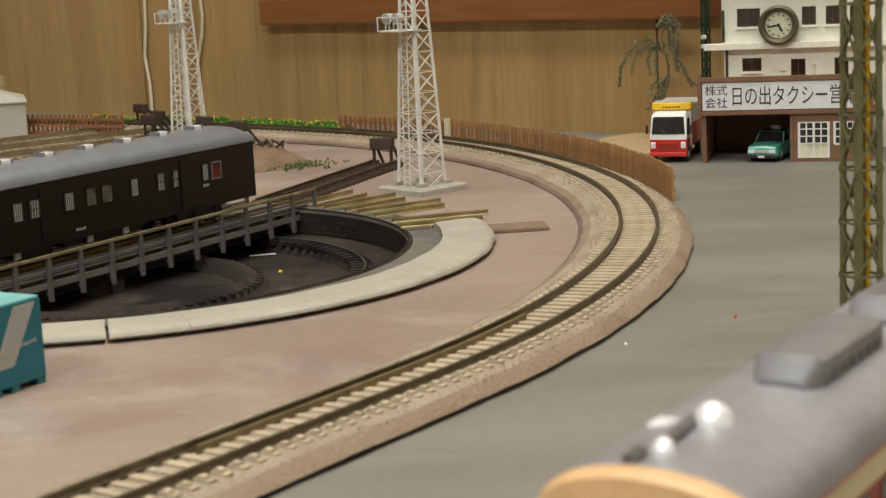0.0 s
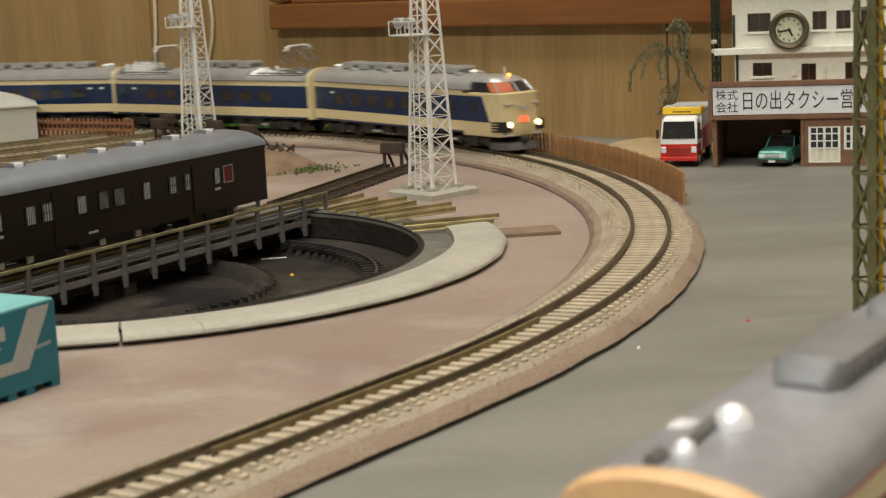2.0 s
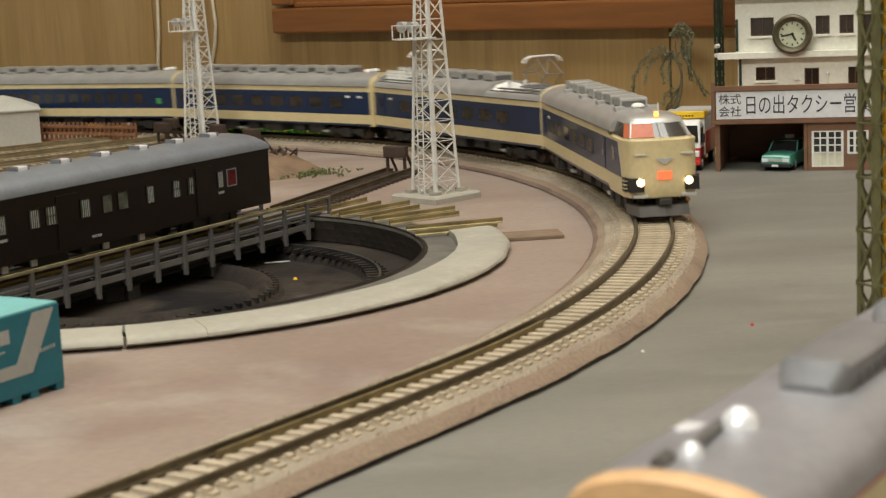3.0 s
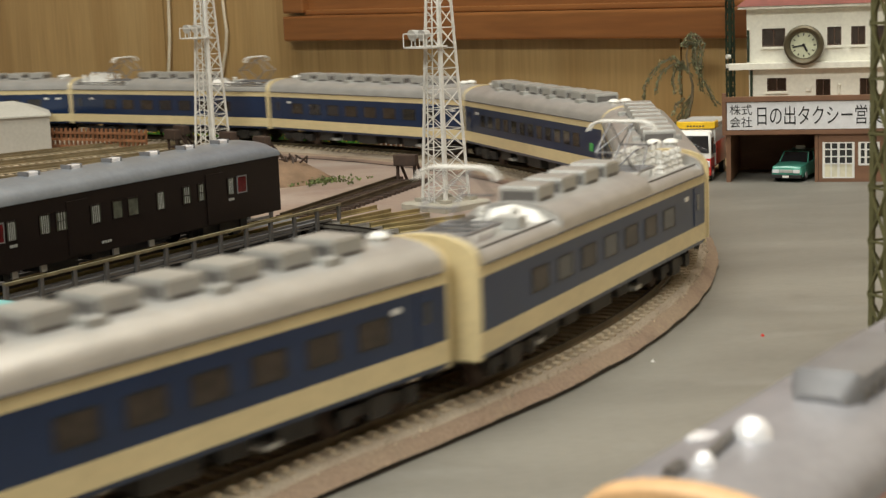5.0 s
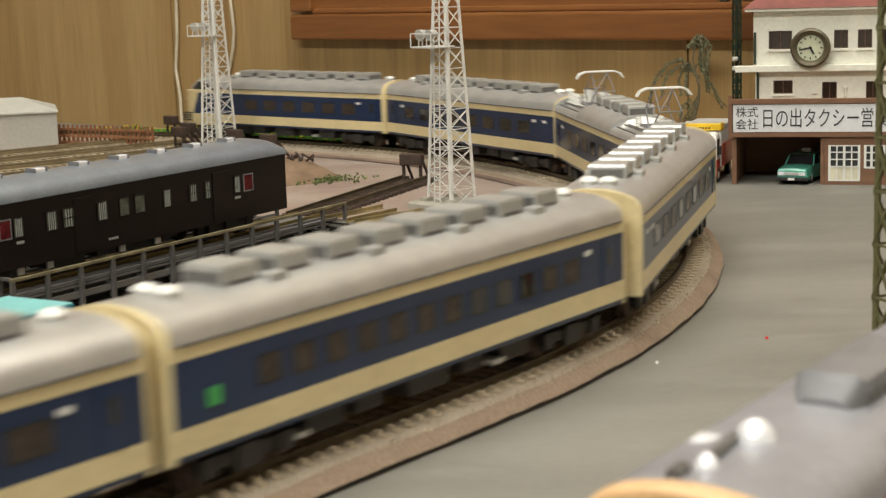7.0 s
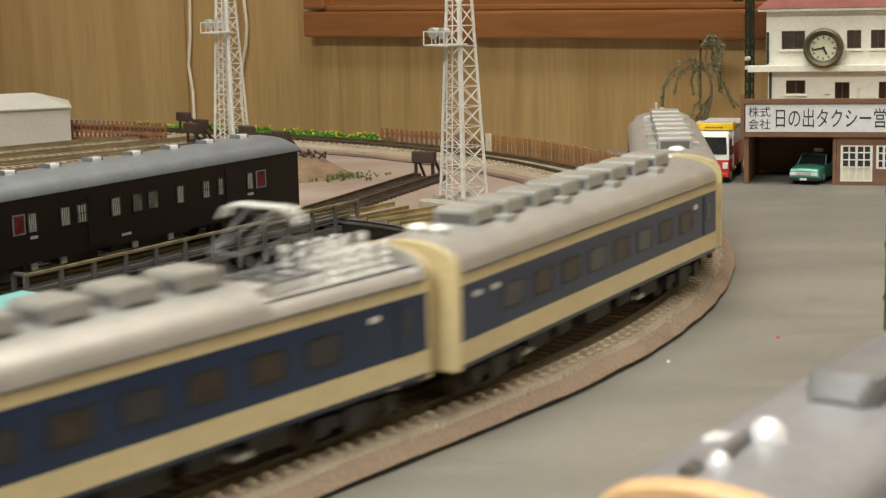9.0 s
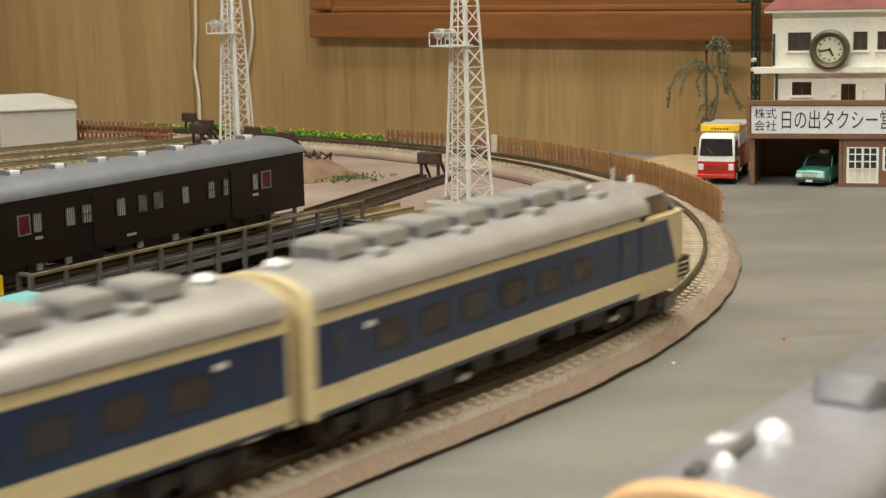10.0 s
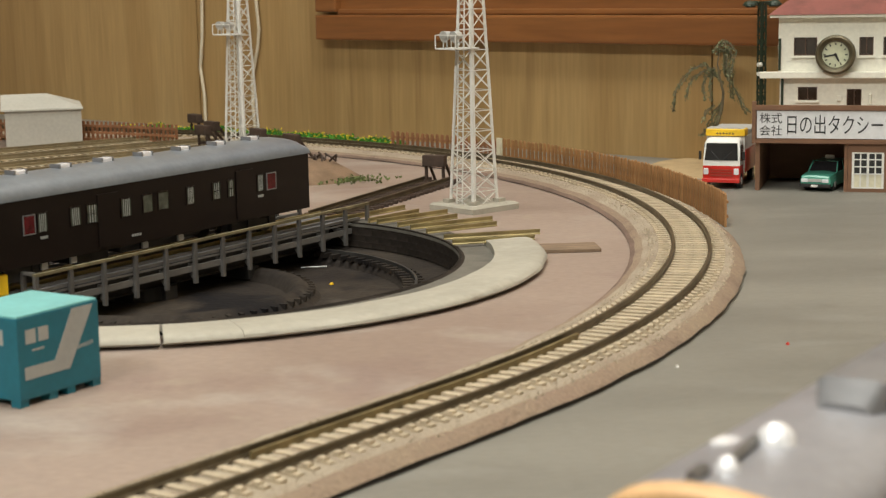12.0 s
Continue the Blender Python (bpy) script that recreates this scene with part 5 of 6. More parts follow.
for q in ((0.0035, 0.0078, 0.0198, 0.0242), (0.0090, 0.0132, 0.0198, 0.0242), (0.0060, 0.0110, 0.0172, 0.0178)):
    box(bm, q[0], q[1], -0.00015, 0.0001, q[2], q[3])
part("logo_shape", bm, M["stripe"], con, "pale block emblem")
bm = bmesh.new()
for i in range(6):
    box(bm, 0.0260 + i * 0.0012, 0.0267 + i * 0.0012, -0.00012, 0.0001, 0.0140 + 0.0001 * i, 0.0152 + 0.0001 * i)
part("lettering_bars", bm, M["stripe"], con)
bm = bmesh.new()
box(bm, -0.00015, 0.0001, 0.006, 0.013, 0.0195, 0.0245)
part("logo_shape", bm, M["stripe"], con)

# ---- grey roofed railcar close by, on a parallel track ----
n0 = Vector((math.cos(A0), math.sin(A0), 0))
e0v = Vector((-n0.y, n0.x, 0))
o = Vector((CX, CY, 0)) + n0 * (RAD + 0.1695) + e0v * (-0.2040)
SKEW = Matrix.Translation(o + e0v * 0.143 + n0 * 0.005) @ Matrix.Rotation(math.atan2(e0v.y, e0v.x) + radians(3.0), 4, "Z") @ Matrix.Translation((-0.14, 0, 0))
straight_track("parallel_track", (SKEW @ Vector((-0.05, 0, 0)))[:2], (SKEW @ Vector((0.8, 0, 0)))[:2], RAILZ, 0.0064, "straight track beside the curve", M["sleeper"], M["bed"])
rc = thing("electric_railcar", Matrix.Translation((0, 0, RAILZ)) @ SKEW, "grey roofed electric railcar with red and cream sides", "railcar")
RL = 0.245
bm = bmesh.new()
box(bm, 0.0162, RL, -0.0174, 0.0174, 0.0115, 0.0255)
part("lower_side", bm, M["maroon"], rc, "vermilion red lower side")
bm = bmesh.new()
box(bm, 0.0162, RL, -0.0174, 0.0174, 0.0256, 0.0335)
part("window_band", bm, M["maroon"], rc)
bm = bmesh.new()
box(bm, 0.0162, RL, -0.0175, 0.0175, 0.0336, 0.0385)
part("cream_band", bm, M["cream"], rc, "cream band under the eaves")
bm = bmesh.new()
box(bm, 0.0162, RL, -0.0177, 0.0177, 0.0385, 0.0393)
part("red_line", bm, M["red_paint"], rc, "thin red line")
for i in range(10):
    bm = bmesh.new()
    box(bm, 0.026 + i * 0.0215, 0.040 + i * 0.0215, -0.0177, 0.0177, 0.0262, 0.0328)
    part("window", bm, M["glass"], rc)


def roof_ring(x, hw, zb, h, k=14):
    return [(x, -hw * math.cos(math.pi * i / k), zb + h * math.sin(math.pi * i / k) ** 0.72) for i in range(k + 1)]


bm = bmesh.new()
loft(bm, [roof_ring(x, 0.0178, 0.0392, 0.0088) for x in (0.0162, RL)])
part("roof", bm, M["carroof"], rc, "silver-grey arched roof", smooth=True)
bm = bmesh.new()
loft(bm, [[(x, -0.0172, 0.010), *roof_ring(x, 0.0179 * s, 0.0392, 0.0089 * s), (x, 0.0172, 0.010)] for x, s in ((0.0128, 0.93), (0.0140, 0.985), (0.0168, 1.003))])
part("end_wall", bm, M["orange"], rc, "pale orange end wall", smooth=True)
for x in (0.066, 0.116, 0.166):
    bm = bmesh.new()
    loft(bm, [[(xx, -w - 0.001, z), (xx + 0.0005, -w - 0.001, zt - 0.001), (xx, -w + 0.0005, zt), (xx, w - 0.0025, zt), (xx, w - 0.001, zt - 0.001), (xx, w - 0.001, z)]
              for xx, w, z, zt in ((x, 0.0045, 0.0468, 0.0490), (x + 0.0040, 0.0062, 0.0462, 0.0528), (x + 0.0355, 0.0062, 0.0462, 0.0528), (x + 0.038, 0.0045, 0.0468, 0.0490))])
    ac = part("air_conditioner", bm, M["unitgrey"], rc, "silver-grey roof air conditioner", smooth=True)
    bm = bmesh.new()
    for i in range(7):
        box(bm, x + 0.004 + i * 0.0045, x + 0.0065 + i * 0.0045, -0.0076, 0.0053, 0.0478, 0.0498)
    part("louvre", bm, M["girder"], ac)
bm = bmesh.new()
dome(bm, (0.0420, 0.0010, 0.0474), 0.0034, 0.0040, 18, 5)
part("horn", bm, M["chrome"], rc, "bright round metal horn", smooth=True)
bm = bmesh.new()
dome(bm, (0.0250, 0.0016, 0.0476), 0.0020, 0.0026, 14, 4)
part("horn", bm, M["chrome"], rc, "small bright metal horn", smooth=True)
bm = bmesh.new()
tube(bm, (0.0262, 0.0020, 0.0487), (0.0410, 0.0036, 0.0487), 0.0009)
tube(bm, (0.0180, 0.0040, 0.0482), (0.0220, 0.0040, 0.0484), 0.0013)
part("pipe", bm, M["girder"], rc)
bm = bmesh.new()
box(bm, 0.0395, 0.0445, 0.0060, 0.0115, 0.0445, 0.0474, bev=0.0006)
part("roof_box", bm, M["chrome"], rc, "bright metal roof box")
for x in (0.04, RL - 0.04):
    wheels_and_bogies(rc, x, 0, M["under"], M["under"])

# specks on the board
bm = bmesh.new()
dome(bm, (0, 0, 0), 0.0007, 0.0009, 8, 3)
tagged(part("red_bead", bm, M["red_paint"], at=Matrix.Translation((0.1214, 0.5694, 0))), "tiny red bead lying on the board", "bead")
bm = bmesh.new()
dome(bm, (0, 0, 0), 0.0006, 0.0008, 8, 3)
tagged(part("white_crumb", bm, M["white"], at=Matrix.Translation((0.0779, 0.5385, 0))), "tiny white crumb lying on the board", "crumb")
bm = bmesh.new()
dome(bm, (0, 0, 0), 0.0011, 0.0012, 8, 3)
tagged(part("yellow_scrap", bm, M["yellow"], at=Matrix.Translation((-0.0545, 0.788, -0.0162))), "small yellow scrap on the pit floor", "scrap")
bm = bmesh.new()
tube(bm, (0, 0, 0.0008), (0.013, 0.002, 0.0008), 0.0004)
tagged(part("loose_rod", bm, M["acunit"], at=Matrix.Translation((-0.073, 0.834, -0.0164))), "thin pale rod lying in the pit", "rod")


# ---- the blue and cream express train ----
CL, HW = 0.2138, 0.0175
SPEED, START, PITCH = 0.28361, -0.58568, 0.22044
GRP = "express train cars"


def car_body(c, x0, x1, ends=(True, True)):
    bm = bmesh.new()
    prof = [(-HW + 0.0004, 0.0110), (-HW, 0.0125), (-HW, 0.0190), (-HW, 0.0352), (-HW, 0.0392), (HW, 0.0392), (HW, 0.0352), (HW, 0.0190), (HW, 0.0125), (HW - 0.0004, 0.0110)]
    loft(bm, [[(x, y, z) for y, z in prof] for x in (x0, x1)], mats=[1, 0, 1, 0, 2, 0, 1, 0, 1, 1])
    part("body", bm, [M["cream"], M["blue"], M["roof"]], c, "blue body with cream bands")
    for x, e in ((x0, ends[0]), (x1, ends[1])):
        if not e:
            continue
        s = 1 if x > 0 else -1
        bm = bmesh.new()
        ring = lambda xx, k: [(xx, -HW * k, 0.0108), *roof_ring(xx, (HW + 0.0002) * k, 0.0388, 0.0090 * k), (xx, HW * k, 0.0108)]
        loft(bm, [ring(x - s * 0.0007, 1.004), ring(x + s * 0.0004, 1.004), ring(x + s * 0.0010, 0.985)])
        part("end_wall", bm, M["cream"], c, "cream end wall", smooth=True)
        bm = bmesh.new()
        box(bm, x + s * 0.0008, x + s * 0.0030, -0.0055, 0.0055, 0.0110, 0.0375, bev=0.0004)
        part("gangway", bm, M["under"], c, "dark gangway bellows")
    return c


def car_windows(c, xs, w, seed, z0=0.0238, z1=0.0308):
    random.seed(seed)
    for side in (-1, 1):
        y = side * HW
        for x in xs:
            bm = bmesh.new()
            for a, b, cc, d in ((x - w - 0.0004, x + w + 0.0004, z0 - 0.0004, z0), (x - w - 0.0004, x + w + 0.0004, z1, z1 + 0.0004), (x - w - 0.0004, x - w, z0, z1), (x + w, x + w + 0.0004, z0, z1)):
                box(bm, a, b, y - 0.00022, y + 0.00022, cc, d)
            fr = part("window", bm, M["black"], c)
            bm = bmesh.new()
            box(bm, x - w, x + w, y - 0.00012, y + 0.00012, z0, z1)
            part("pane", bm, M["blind"] if random.random() < 0.55 else M["glass"], fr)


def car_doors(c, xs, plates=(0.0960, 0.0845, -0.0830)):
    for side in (-1, 1):
        for x in xs:
            bm = bmesh.new()
            box(bm, x - 0.0042, x + 0.0042, side * HW - 0.0003, side * HW + 0.0003, 0.0193, 0.0345)
            d = part("door", bm, M["blue"], c)
            bm = bmesh.new()
            box(bm, x - 0.0016, x + 0.0016, side * HW - 0.00045, side * HW + 0.00045, 0.0255, 0.0318)
            part("pane", bm, M["glass"], d)
        for x in plates:
            bm = bmesh.new()
            box(bm, x - 0.0019, x + 0.0019, side * HW - 0.0003, side * HW + 0.0003, 0.0308, 0.0324)
            part("plate", bm, M["white"], c, "small white plate")


def car_roof(c, x0, x1, cuts=()):
    """Arched roof; within a cut it is flat and lower, for the current collectors."""
    edges = sorted({x0, x1, *[v for q in cuts for v in q]})
    for a, b in zip(edges, edges[1:]):
        low = any(q[0] <= a + 1e-6 and q[1] >= b - 1e-6 for q in cuts)
        bm = bmesh.new()
        if low:
            loft(bm, [[(x, -0.0178, 0.0388), (x, -0.0172, 0.0408), (x, -0.0150, 0.0424), (x, 0.0150, 0.0424), (x, 0.0172, 0.0408), (x, 0.0178, 0.0388)] for x in (a, b)])
        else:
            loft(bm, [roof_ring(x, HW + 0.0003, 0.0388, 0.0090) for x in (a, b)])
        part("roof", bm, M["roof"], c, "silver-grey roof", smooth=True)
    for side in (-1, 1):
        bm = bmesh.new()
        box(bm, x0 + 0.002, x1 - 0.002, side * (HW + 0.0004) - 0.0003, side * (HW + 0.0004) + 0.0003, 0.0386, 0.0391)
        part("gutter", bm, M["girder"], c, "dark rain gutter line")


def ac_unit(c, x, side_boxes=True, z=0.0462, w=0.0070, l=0.0066, h=0.0062):
    bm = bmesh.new()
    loft(bm, [[(x + a * l * k, b * w * k, zz) for a, b in ((1, 1), (-1, 1), (-1, -1), (1, -1))] for k, zz in ((1.0, z - 0.0012), (1.0, z + h * 0.86), (0.95, z + h))])
    u = part("roof_unit", bm, M["coolunit"], c, "grey roof cooling unit")
    # side grilles, plus dark end plates that paint the shade of the ends
    bm = bmesh.new()
    for s in (-1, 1):
        box(bm, x - l * 0.7, x + l * 0.7, s * w - 0.0002, s * w + 0.0002, z + 0.0004, z + h * 0.35)
        box(bm, x + s * l - 0.0002, x + s * l + 0.0002, -w * 0.85, w * 0.85, z + 0.0002, z + h * 0.72)
    part("grille", bm, M["girder"], u)
    if side_boxes:
        for s in (-1, 1):
            bm = bmesh.new()
            box(bm, x + 0.0105 - 0.0034, x + 0.0105 + 0.0034, s * 0.0082 - 0.0026, s * 0.0082 + 0.0026, z - 0.0030, z + 0.0024, bev=0.0005)
            part("side_duct", bm, M["coolunit"], u)


def ventilator(c, x, y=0.0):
    bm = bmesh.new()
    tube(bm, (x, y, 0.0462), (x, y, 0.0488), 0.0026, 14)
    dome(bm, (x, y, 0.0488), 0.0034, 0.0016, 14, 3)
    part("ventilator", bm, M["white"], c, "white round ventilator", smooth=True)


def underfloor(c, xs):
    for i, x in enumerate(xs):
        w = (0.008, 0.0055, 0.010, 0.006)[i % 4]
        bm = bmesh.new()
        box(bm, x - w, x + w, -0.0135, 0.0135, 0.0045 + 0.0008 * (i % 2), 0.0112, bev=0.0006)
        part("equipment_box", bm, M["under"], c)
    # pale blocks added in place of the bits of light under the floor
    for x in (-0.034, 0.058):
        bm = bmesh.new()
        box(bm, x - 0.003, x + 0.003, -0.0150, 0.0150, 0.0052, 0.0068, bev=0.0003)
        part("pale_light_block", bm, M["acunit"], c, "pale grey block standing in for light under the car")
    for x in (-0.109, 0.109):
        bm = bmesh.new()
        box(bm, x - 0.0035, x + 0.0035, -0.003, 0.003, 0.0060, 0.0092)
        part("coupler", bm, M["under"], c)
    for x in (-0.078, 0.078):
        wheels_and_bogies(c, x, 0, M["under"], M["rust"])


def collector(c, x, lift):
    """Pantograph: base, insulators, two pairs of arms, bow."""
    p = new("pantograph")
    p.parent = c
    p.matrix_basis = Matrix.Translation((x, 0, 0.0424))
    for sx in (-1, 1):
        for sy in (-1, 1):
            bm = bmesh.new()
            for k in range(3):
                tube(bm, (sx * 0.009, sy * 0.0085, k * 0.0010), (sx * 0.009, sy * 0.0085, k * 0.0010 + 0.0007), 0.0013, 10, 0.0009)
            part("insulator", bm, M["white"], p, "white insulator")
    def rod(name, p0, p1, r):
        bm = bmesh.new()
        tube(bm, p0, p1, r)
        part(name, bm, M["unitgrey"], p)
    for sy in (-1, 1):
        rod("base_tube", (-0.012, sy * 0.0085, 0.0032), (0.012, sy * 0.0085, 0.0032), 0.0005)
        rod("base_tube", (sy * 0.012, -0.0085, 0.0032), (sy * 0.012, 0.0085, 0.0032), 0.0005)
        rod("base_tube", (sy * 0.004, -0.0085, 0.0032), (sy * 0.004, 0.0085, 0.0032), 0.0006)
    kx, kz = 0.0135, 0.0035 + lift * 0.45
    for sx in (-1, 1):
        for sy in (-1, 1):
            rod("arm", (sx * 0.004, sy * 0.0065, 0.0034), (sx * kx, sy * 0.0055, kz), 0.0004)
            rod("arm", (sx * kx, sy * 0.0055, kz), (0, sy * 0.0045, 0.0035 + lift), 0.00032)
        rod("arm", (sx * kx, -0.0055, kz), (sx * kx, 0.0055, kz), 0.00032)
        rod("arm", (sx * kx, -0.0055, kz), (0, 0.0045, 0.0035 + lift), 0.00025)
    for dx in (-0.0016, 0.0016):
        bm = bmesh.new()
        bow = [(dx, -0.0135, lift + 0.0005), (dx, -0.0118, lift + 0.0030), (dx, -0.0085, lift + 0.0043), (dx, 0.0085, lift + 0.0043), (dx, 0.0118, lift + 0.0030), (dx, 0.0135, lift + 0.0005)]
        for a, b in zip(bow, bow[1:]):
            tube(bm, a, b, 0.0005)
        part("bow", bm, M["white"], p, "pale collector bow")


def plain_car(seed, label="blue and cream express carriage with silver roof", pitch=0.0208, half=0.0062, mark=False):
    c = thing("sleeping_car", Matrix.Identity(4), label, "railway carriage", GRP)
    car_body(c, -CL / 2, CL / 2)
    n = int(0.146 / pitch) + 1
    car_windows(c, [-0.073 + pitch * i for i in range(n)], half, seed)
    car_doors(c, (-0.0965,), (-0.0830,) if mark else (0.0960, 0.0845, -0.0830))
    car_roof(c, -CL / 2 + 0.001, CL / 2 - 0.001)
    for i in range(8):
        ac_unit(c, -0.0760 + 0.0208 * i, i % 2 == 0)
    ventilator(c, -0.0960)
    ventilator(c, 0.0925, -0.0035)
    ventilator(c, 0.0925, 0.0035)
    underfloor(c, (-0.045, -0.022, 0.0, 0.028, 0.047))
    if mark:
        for side in (-1, 1):
            bm = bmesh.new()
            box(bm, 0.0905, 0.0945, side * HW - 0.0004, side * HW + 0.0004, 0.0225, 0.0270)
            part("class_mark", bm, M["greenmark"], c, "small bright green class mark")
    return c


def tall_insulator(c, x, y, h):
    bm = bmesh.new()
    for k in range(4):
        tube(bm, (x, y, 0.0424 + h * k / 4), (x, y, 0.0424 + h * (k + 0.75) / 4), 0.0024 - 0.00026 * k, 10, 0.0015)
    tube(bm, (x, y, 0.0424 + h * 0.9), (x, y, 0.0424 + h), 0.0009, 8)
    part("insulator", bm, M["white"], c, "white ribbed insulator", smooth=True)


def motor_car():
    c = thing("pantograph_car", Matrix.Identity(4), "blue and cream motor carriage with two pantographs", "railway carriage", GRP)
    car_body(c, -CL / 2, CL / 2)
    car_windows(c, [-0.062 + 0.0208 * i for i in range(7)], 0.0062, 3)
    car_doors(c, (-0.0965,), (-0.0830,))
    car_roof(c, -CL / 2 + 0.001, CL / 2 - 0.001, ((-CL / 2 + 0.0035, -0.043), (0.043, CL / 2 - 0.0035)))
    for i in range(4):
        ac_unit(c, -0.031 + 0.0208 * i, False)
    collector(c, 0.083, 0.0175)
    collector(c, -0.060, 0.0175)
    # white sloping bulkheads where the roof drops to the low decks
    for s in (-1, 1):
        bm = bmesh.new()
        a, b = s * 0.0428, s * 0.0490
        ring = [(-0.0120, 0.0424), (-0.0085, 0.0456), (0.0, 0.0474), (0.0085, 0.0456), (0.0120, 0.0424)]
        loft(bm, [[(a, y, z) for y, z in ring], [(b, y, 0.0424 + (z - 0.0424) * 0.12) for y, z in ring]])
        part("bulkhead", bm, M["white"], c, "white sloping roof bulkhead")
        bm = bmesh.new()
        box(bm, s * 0.0600 - 0.0035 if s > 0 else -0.0500, s * 0.0600 + 0.0035 if s > 0 else -0.0450, 0.0020, 0.0110, 0.0424, 0.0462, bev=0.0006)
        part("switch_box", bm, M["acunit"], c)
    for x in (-0.0780, -0.0850, -0.0920, -0.0990):
        for y, h in ((-0.0090, 0.0080), (0.0005, 0.0096), (0.0090, 0.0078)):
            tall_insulator(c, x, y, h)
    for y in (-0.0055, 0.0060):
        tall_insulator(c, 0.0545, y, 0.0058)
    for y in (-0.0095, -0.0115):
        for x0, x1 in ((-0.104, -0.050), (0.050, 0.100)):
            bm = bmesh.new()
            tube(bm, (x0, y, 0.0440), (x1, y, 0.0440), 0.0005)
            part("roof_cable", bm, M["girder"], c)
    for s in (-1, 1):
        for x0, x1 in ((-0.1045, -0.045), (0.045, 0.1045)):
            bm = bmesh.new()
            box(bm, x0, x1, s * 0.0145 - 0.0003, s * 0.0145 + 0.0003, 0.0422, 0.0430)
            part("deck_edge", bm, M["girder"], c, "dark edge line of the low deck")
    bm = bmesh.new()
    tube(bm, (-0.100, 0.0005, 0.0518), (-0.072, 0.0005, 0.0514), 0.0004)
    tube(bm, (-0.072, 0.0005, 0.0514), (-0.066, -0.004, 0.0458), 0.0004)
    part("busbar", bm, M["unitgrey"], c)
    underfloor(c, (-0.045, -0.022, 0.0, 0.028, 0.047))
    return c


def cab_car(lit):
    c = thing("driving_car", Matrix.Identity(4), "blue and cream driving carriage with lit headlamps" if lit else "blue and cream driving carriage at the rear, lamps dark", "railway carriage", GRP)
    X = CL / 2 + 0.005
    car_body(c, -CL / 2, X - 0.040, (True, False))
    car_windows(c, [-0.073 + 0.0208 * i for i in range(6)], 0.0062, 7)
    car_doors(c, (-0.0965, 0.0615), (-0.0830,))
    car_roof(c, -CL / 2 + 0.001, X - 0.033)
    for i in range(7):
        ac_unit(c, -0.0770 + 0.0208 * i, i % 2 == 0)
    ventilator(c, -0.0990)
    ventilator(c, 0.0630)
    # nose shell
    bm = bmesh.new()
    outline = ((X - 0.0402, HW), (X - 0.012, HW), (X - 0.0045, HW - 0.0012), (X - 0.0012, HW - 0.0042), (X, HW - 0.0085))

    def plan(dx, k, z):
        r = [(x - dx * (x > X - 0.03), y * k, z) for x, y in outline]
        return r + [(x, -y, zz) for x, y, zz in r[::-1]]
    loft(bm, [plan(0.0015, 0.97, 0.0098), plan(0.0003, 1.0, 0.0125), plan(0.0, 1.0, 0.0190), plan(0.0006, 1.0, 0.0355), plan(0.0004, 1.01, 0.0362), plan(0.0004, 1.01, 0.0368)])
    nose = part("nose", bm, M["cream"], c, "cream flat-faced nose", smooth=True)
    for side in (-1, 1):
        bm = bmesh.new()
        loft(bm, [[(x, y, z) for x, z in ((X - 0.0402, 0.0190), (X - 0.0125, 0.0190), (X - 0.0195, 0.0352), (X - 0.0402, 0.0352))] for y in (side * (HW - 0.0005), side * (HW + 0.00025))])
        part("blue_side", bm, M["blue"], c, "blue cab side")
        bm = bmesh.new()
        loft(bm, [[(x, y, z) for x, z in ((X - 0.0300, 0.0255), (X - 0.0240, 0.0255), (X - 0.0265, 0.0325), (X - 0.0300, 0.0325))] for y in (side * (HW - 0.0004), side * (HW + 0.0004))])
        part("cab_side_window", bm, M["glass"], c)
        bm = bmesh.new()
        box(bm, X - 0.0105, X - 0.0046, side * (HW - 0.0012), side * (HW + 0.0004), 0.0130, 0.0195)
        box(bm, X - 0.0050, X + 0.0004, side * 0.0098, side * 0.0166, 0.0130, 0.0195)
        lv = part("louvre_panel", bm, M["black"], c, "black louvred lamp panel")
        bm = bmesh.new()
        for k in range(3):
            box(bm, X - 0.0106, X - 0.0045, side * (HW - 0.001), side * (HW + 0.0008), 0.0143 + k * 0.0018, 0.0147 + k * 0.0018)
        part("louvre", bm, M["cream"], lv)
        bm = bmesh.new()
        tube(bm, (X + 0.0002, side * 0.0115, 0.0176), (X + 0.0012, side * 0.0115, 0.0176), 0.0019, 14)
        part("headlamp", bm, M["headlight"] if lit else M["chrome"], c, "round headlamp")
    bm = bmesh.new()
    box(bm, X - 0.0004, X + 0.0008, -0.0034, 0.0034, 0.0185, 0.0222)
    part("headmark", bm, M["marklight"] if lit else M["white"], c, "small front destination panel")
    bm = bmesh.new()
    loft(bm, [[(X + 0.0002, -0.0045 * k, z), (X + 0.0007, -0.0045 * k, z), (X + 0.0007, 0.0045 * k, z), (X + 0.0002, 0.0045 * k, z)] for k, z in ((0.15, 0.0258), (1.0, 0.0285))])
    part("wing_badge", bm, M["acunit"], c, "silver winged badge shape")
    # raised cab: sill, glazing, roof cap

    def up_ring(front, w, z, back=X - 0.034):
        r = [(back, w), (front - 0.0075, w), (front - 0.0030, w * 0.86), (front - 0.0006, w * 0.50), (front, w * 0.2)]
        return [(x, y, z) for x, y in r] + [(x, -y, z) for x, y in r[::-1]]
    bm = bmesh.new()
    loft(bm, [up_ring(X - 0.0035, 0.0166, 0.0366), up_ring(X - 0.0038, 0.0166, 0.0376)])
    part("sill", bm, M["cream"], c)
    bm = bmesh.new()
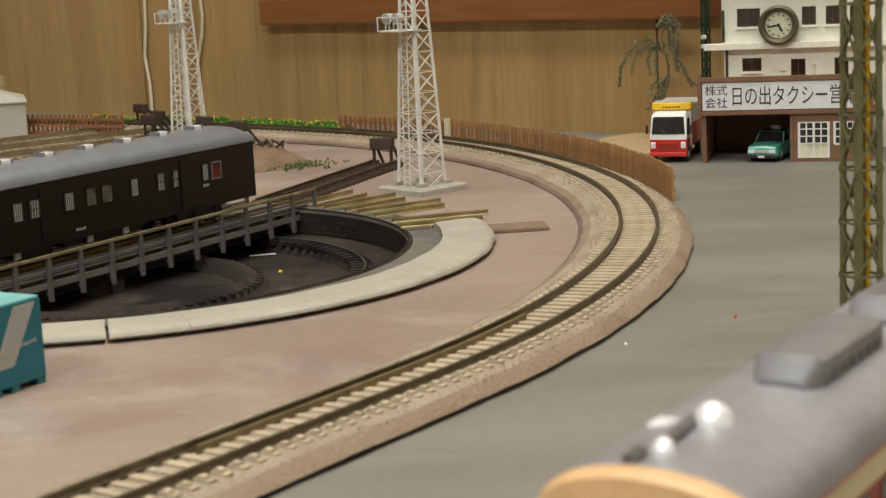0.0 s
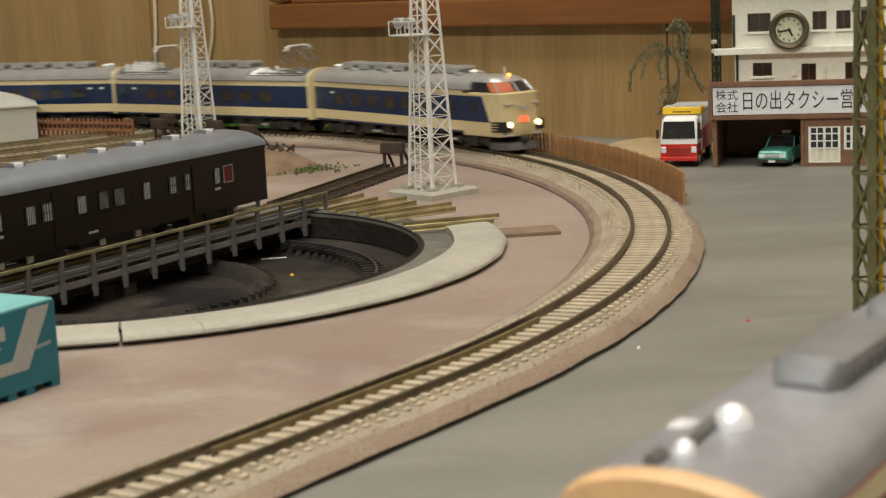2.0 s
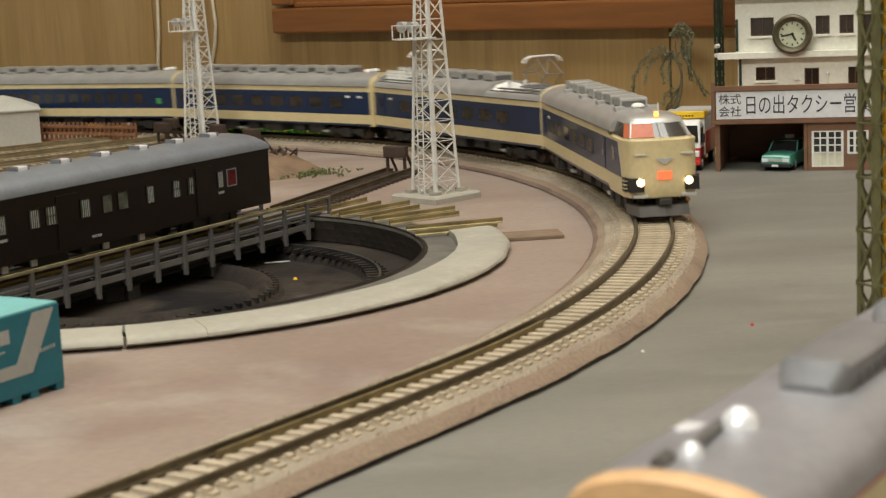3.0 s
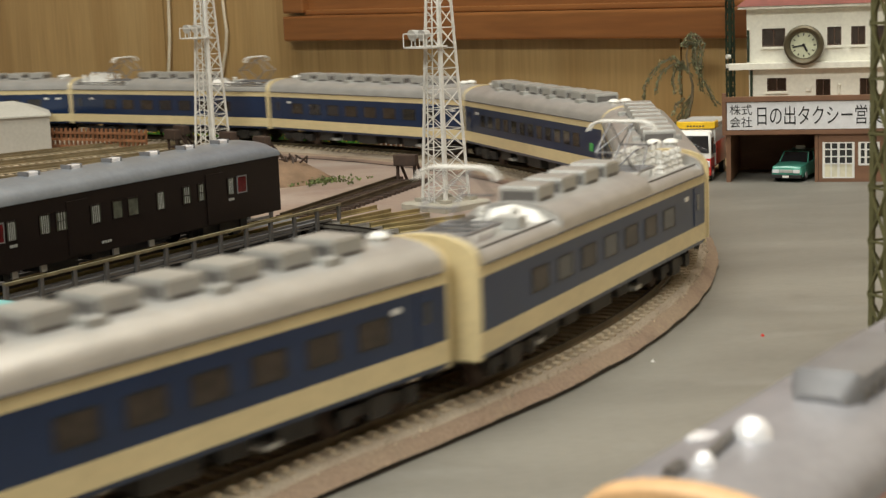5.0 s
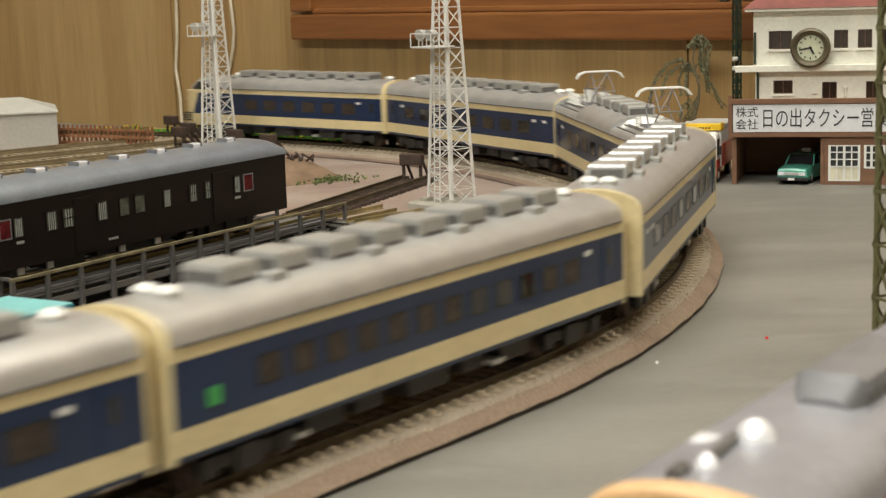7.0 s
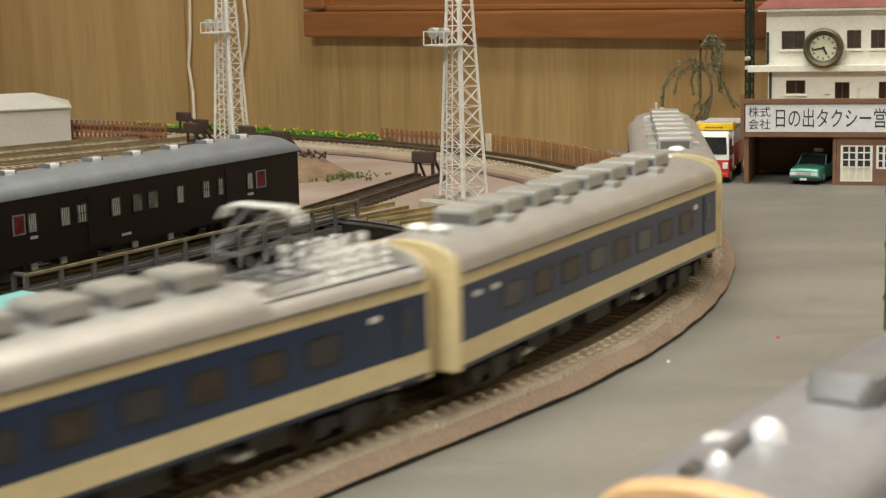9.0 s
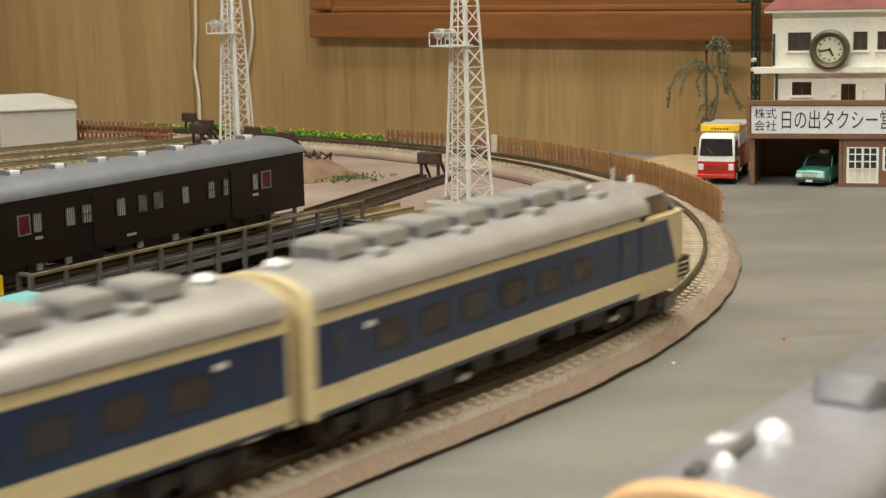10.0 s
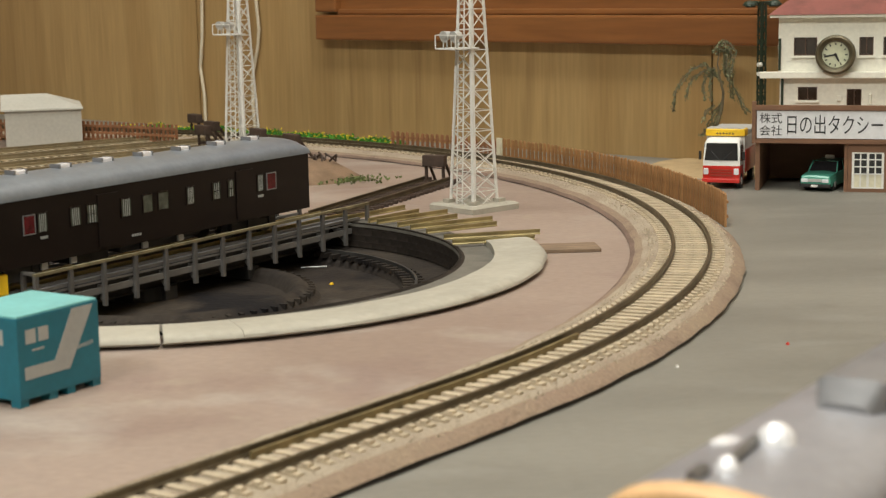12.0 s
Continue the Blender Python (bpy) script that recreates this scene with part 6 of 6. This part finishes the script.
    loft(bm, [up_ring(X - 0.0040, 0.0163, 0.0376), up_ring(X - 0.0108, 0.0140, 0.0440)])
    cg = part("cab_glazing", bm, M["glass"], c, "wrap-round cab glazing", smooth=True)
    if lit:
        a, b = up_ring(X - 0.0038, 0.0165, 0.0379), up_ring(X - 0.0102, 0.0145, 0.0437)
        for lo, hi in ((5, 7), (7, 8)):
            bm = bmesh.new()
            loft(bm, [[Vector(q) + Vector((e, 0, 0)) for q in (a[lo], a[hi], b[hi], b[lo])] for e in (0, 0.0004)])
            part("lit_pane", bm, M["orangecab"], cg, "cab window lit orange from inside")
    for side in (-1, 0, 1):
        bm = bmesh.new()
        a, b = up_ring(X - 0.0039, 0.0165, 0.0376), up_ring(X - 0.0107, 0.0142, 0.0440)
        k = {-1: 7, 1: 2, 0: 4}[side]
        pa, pb_ = Vector(a[k]), Vector(b[k])
        if side == 0:
            pa.y = pb_.y = 0
        tube(bm, pa, pb_, 0.0007, 6)
        part("pillar", bm, M["roof"], cg)
    bm = bmesh.new()
    loft(bm, [up_ring(X - 0.0104, 0.0143, 0.0438), up_ring(X - 0.0118, 0.0134, 0.0456), up_ring(X - 0.0150, 0.0105, 0.0470), up_ring(X - 0.0230, 0.0060, 0.0477)])
    part("cab_roof", bm, M["roof"], c, "silver cab roof", smooth=True)
    bm = bmesh.new()
    tube(bm, (X - 0.0130, 0, 0.0468), (X - 0.0130, 0, 0.0490), 0.0011, 10)
    part("roof_lamp", bm, M["orangelight"] if lit else M["white"], c, "small amber roof lamp" if lit else "small white roof lamp")
    bm = bmesh.new()
    tube(bm, (X - 0.021, 0.003, 0.0475), (X - 0.021, 0.003, 0.0525), 0.0004, 6)
    part("aerial", bm, M["white"], c)
    for side in (-1, 1):
        bm = bmesh.new()
        box(bm, X - 0.0030, X + 0.0004, side * 0.0078, side * 0.0140, 0.0300, 0.0306)
        part("hand_rail", bm, M["acunit"], c)
        bm = bmesh.new()
        box(bm, X - 0.0032, X + 0.0006, side * 0.0080, side * 0.0150, 0.0102, 0.0116, bev=0.0003)
        part("step_strip", bm, M["acunit"], c)
    bm = bmesh.new()
    loft(bm, [[(X - 0.016, -0.0150, z), (X - 0.001 + f, -0.0120, z), (X + 0.0006 + f, 0, z), (X - 0.001 + f, 0.0120, z), (X - 0.016, 0.0150, z)] for z, f in ((0.0012, 0.0002), (0.0058, -0.001))])
    part("snow_plough", bm, M["girder"], c, "grey snow plough")
    bm = bmesh.new()
    box(bm, X - 0.008, X + 0.002, -0.003, 0.003, 0.0066, 0.0094, bev=0.0005)
    part("coupler", bm, M["under"], c)
    underfloor(c, (-0.045, -0.022, 0.0, 0.028, 0.047))
    return c


head = cab_car(True)
tail = cab_car(False)
p1, m1 = plain_car(1), motor_car()
first = plain_car(2, "blue and cream carriage with small windows and green class mark", 0.0132, 0.0040, True)
cars = [head, m1, p1, first, copy_thing(p1, Matrix.Identity(4))]
cars.append(copy_thing(m1, Matrix.Identity(4)))
cars.append(copy_thing(p1, Matrix.Identity(4)))
cars.append(tail)


def lead(t):
    """Where the gap behind the first car stands on the line."""
    u = min(1, max(0, (t - 3.0) / 2.0))
    return START - 0.00374 * max(0, t - 5) + SPEED * t + 0.0304 * (1 - u * u * (3 - 2 * u))


def motions():
    for k, c in enumerate(cars):
        rows = []
        for i in range(121):
            t = i / 10
            mid = lead(t) + PITCH * (0.5 - k)
            a, b = track(mid + 0.078)[0], track(mid - 0.078)[0]
            d = a - b
            m = Matrix.Translation((a + b) / 2 + Vector((0, 0, RAILZ))) @ Matrix.Rotation(math.atan2(d.y, d.x) + (math.pi if c is tail else 0), 4, "Z")
            rows.append((t, m))
        walk(c, rows)


motions()
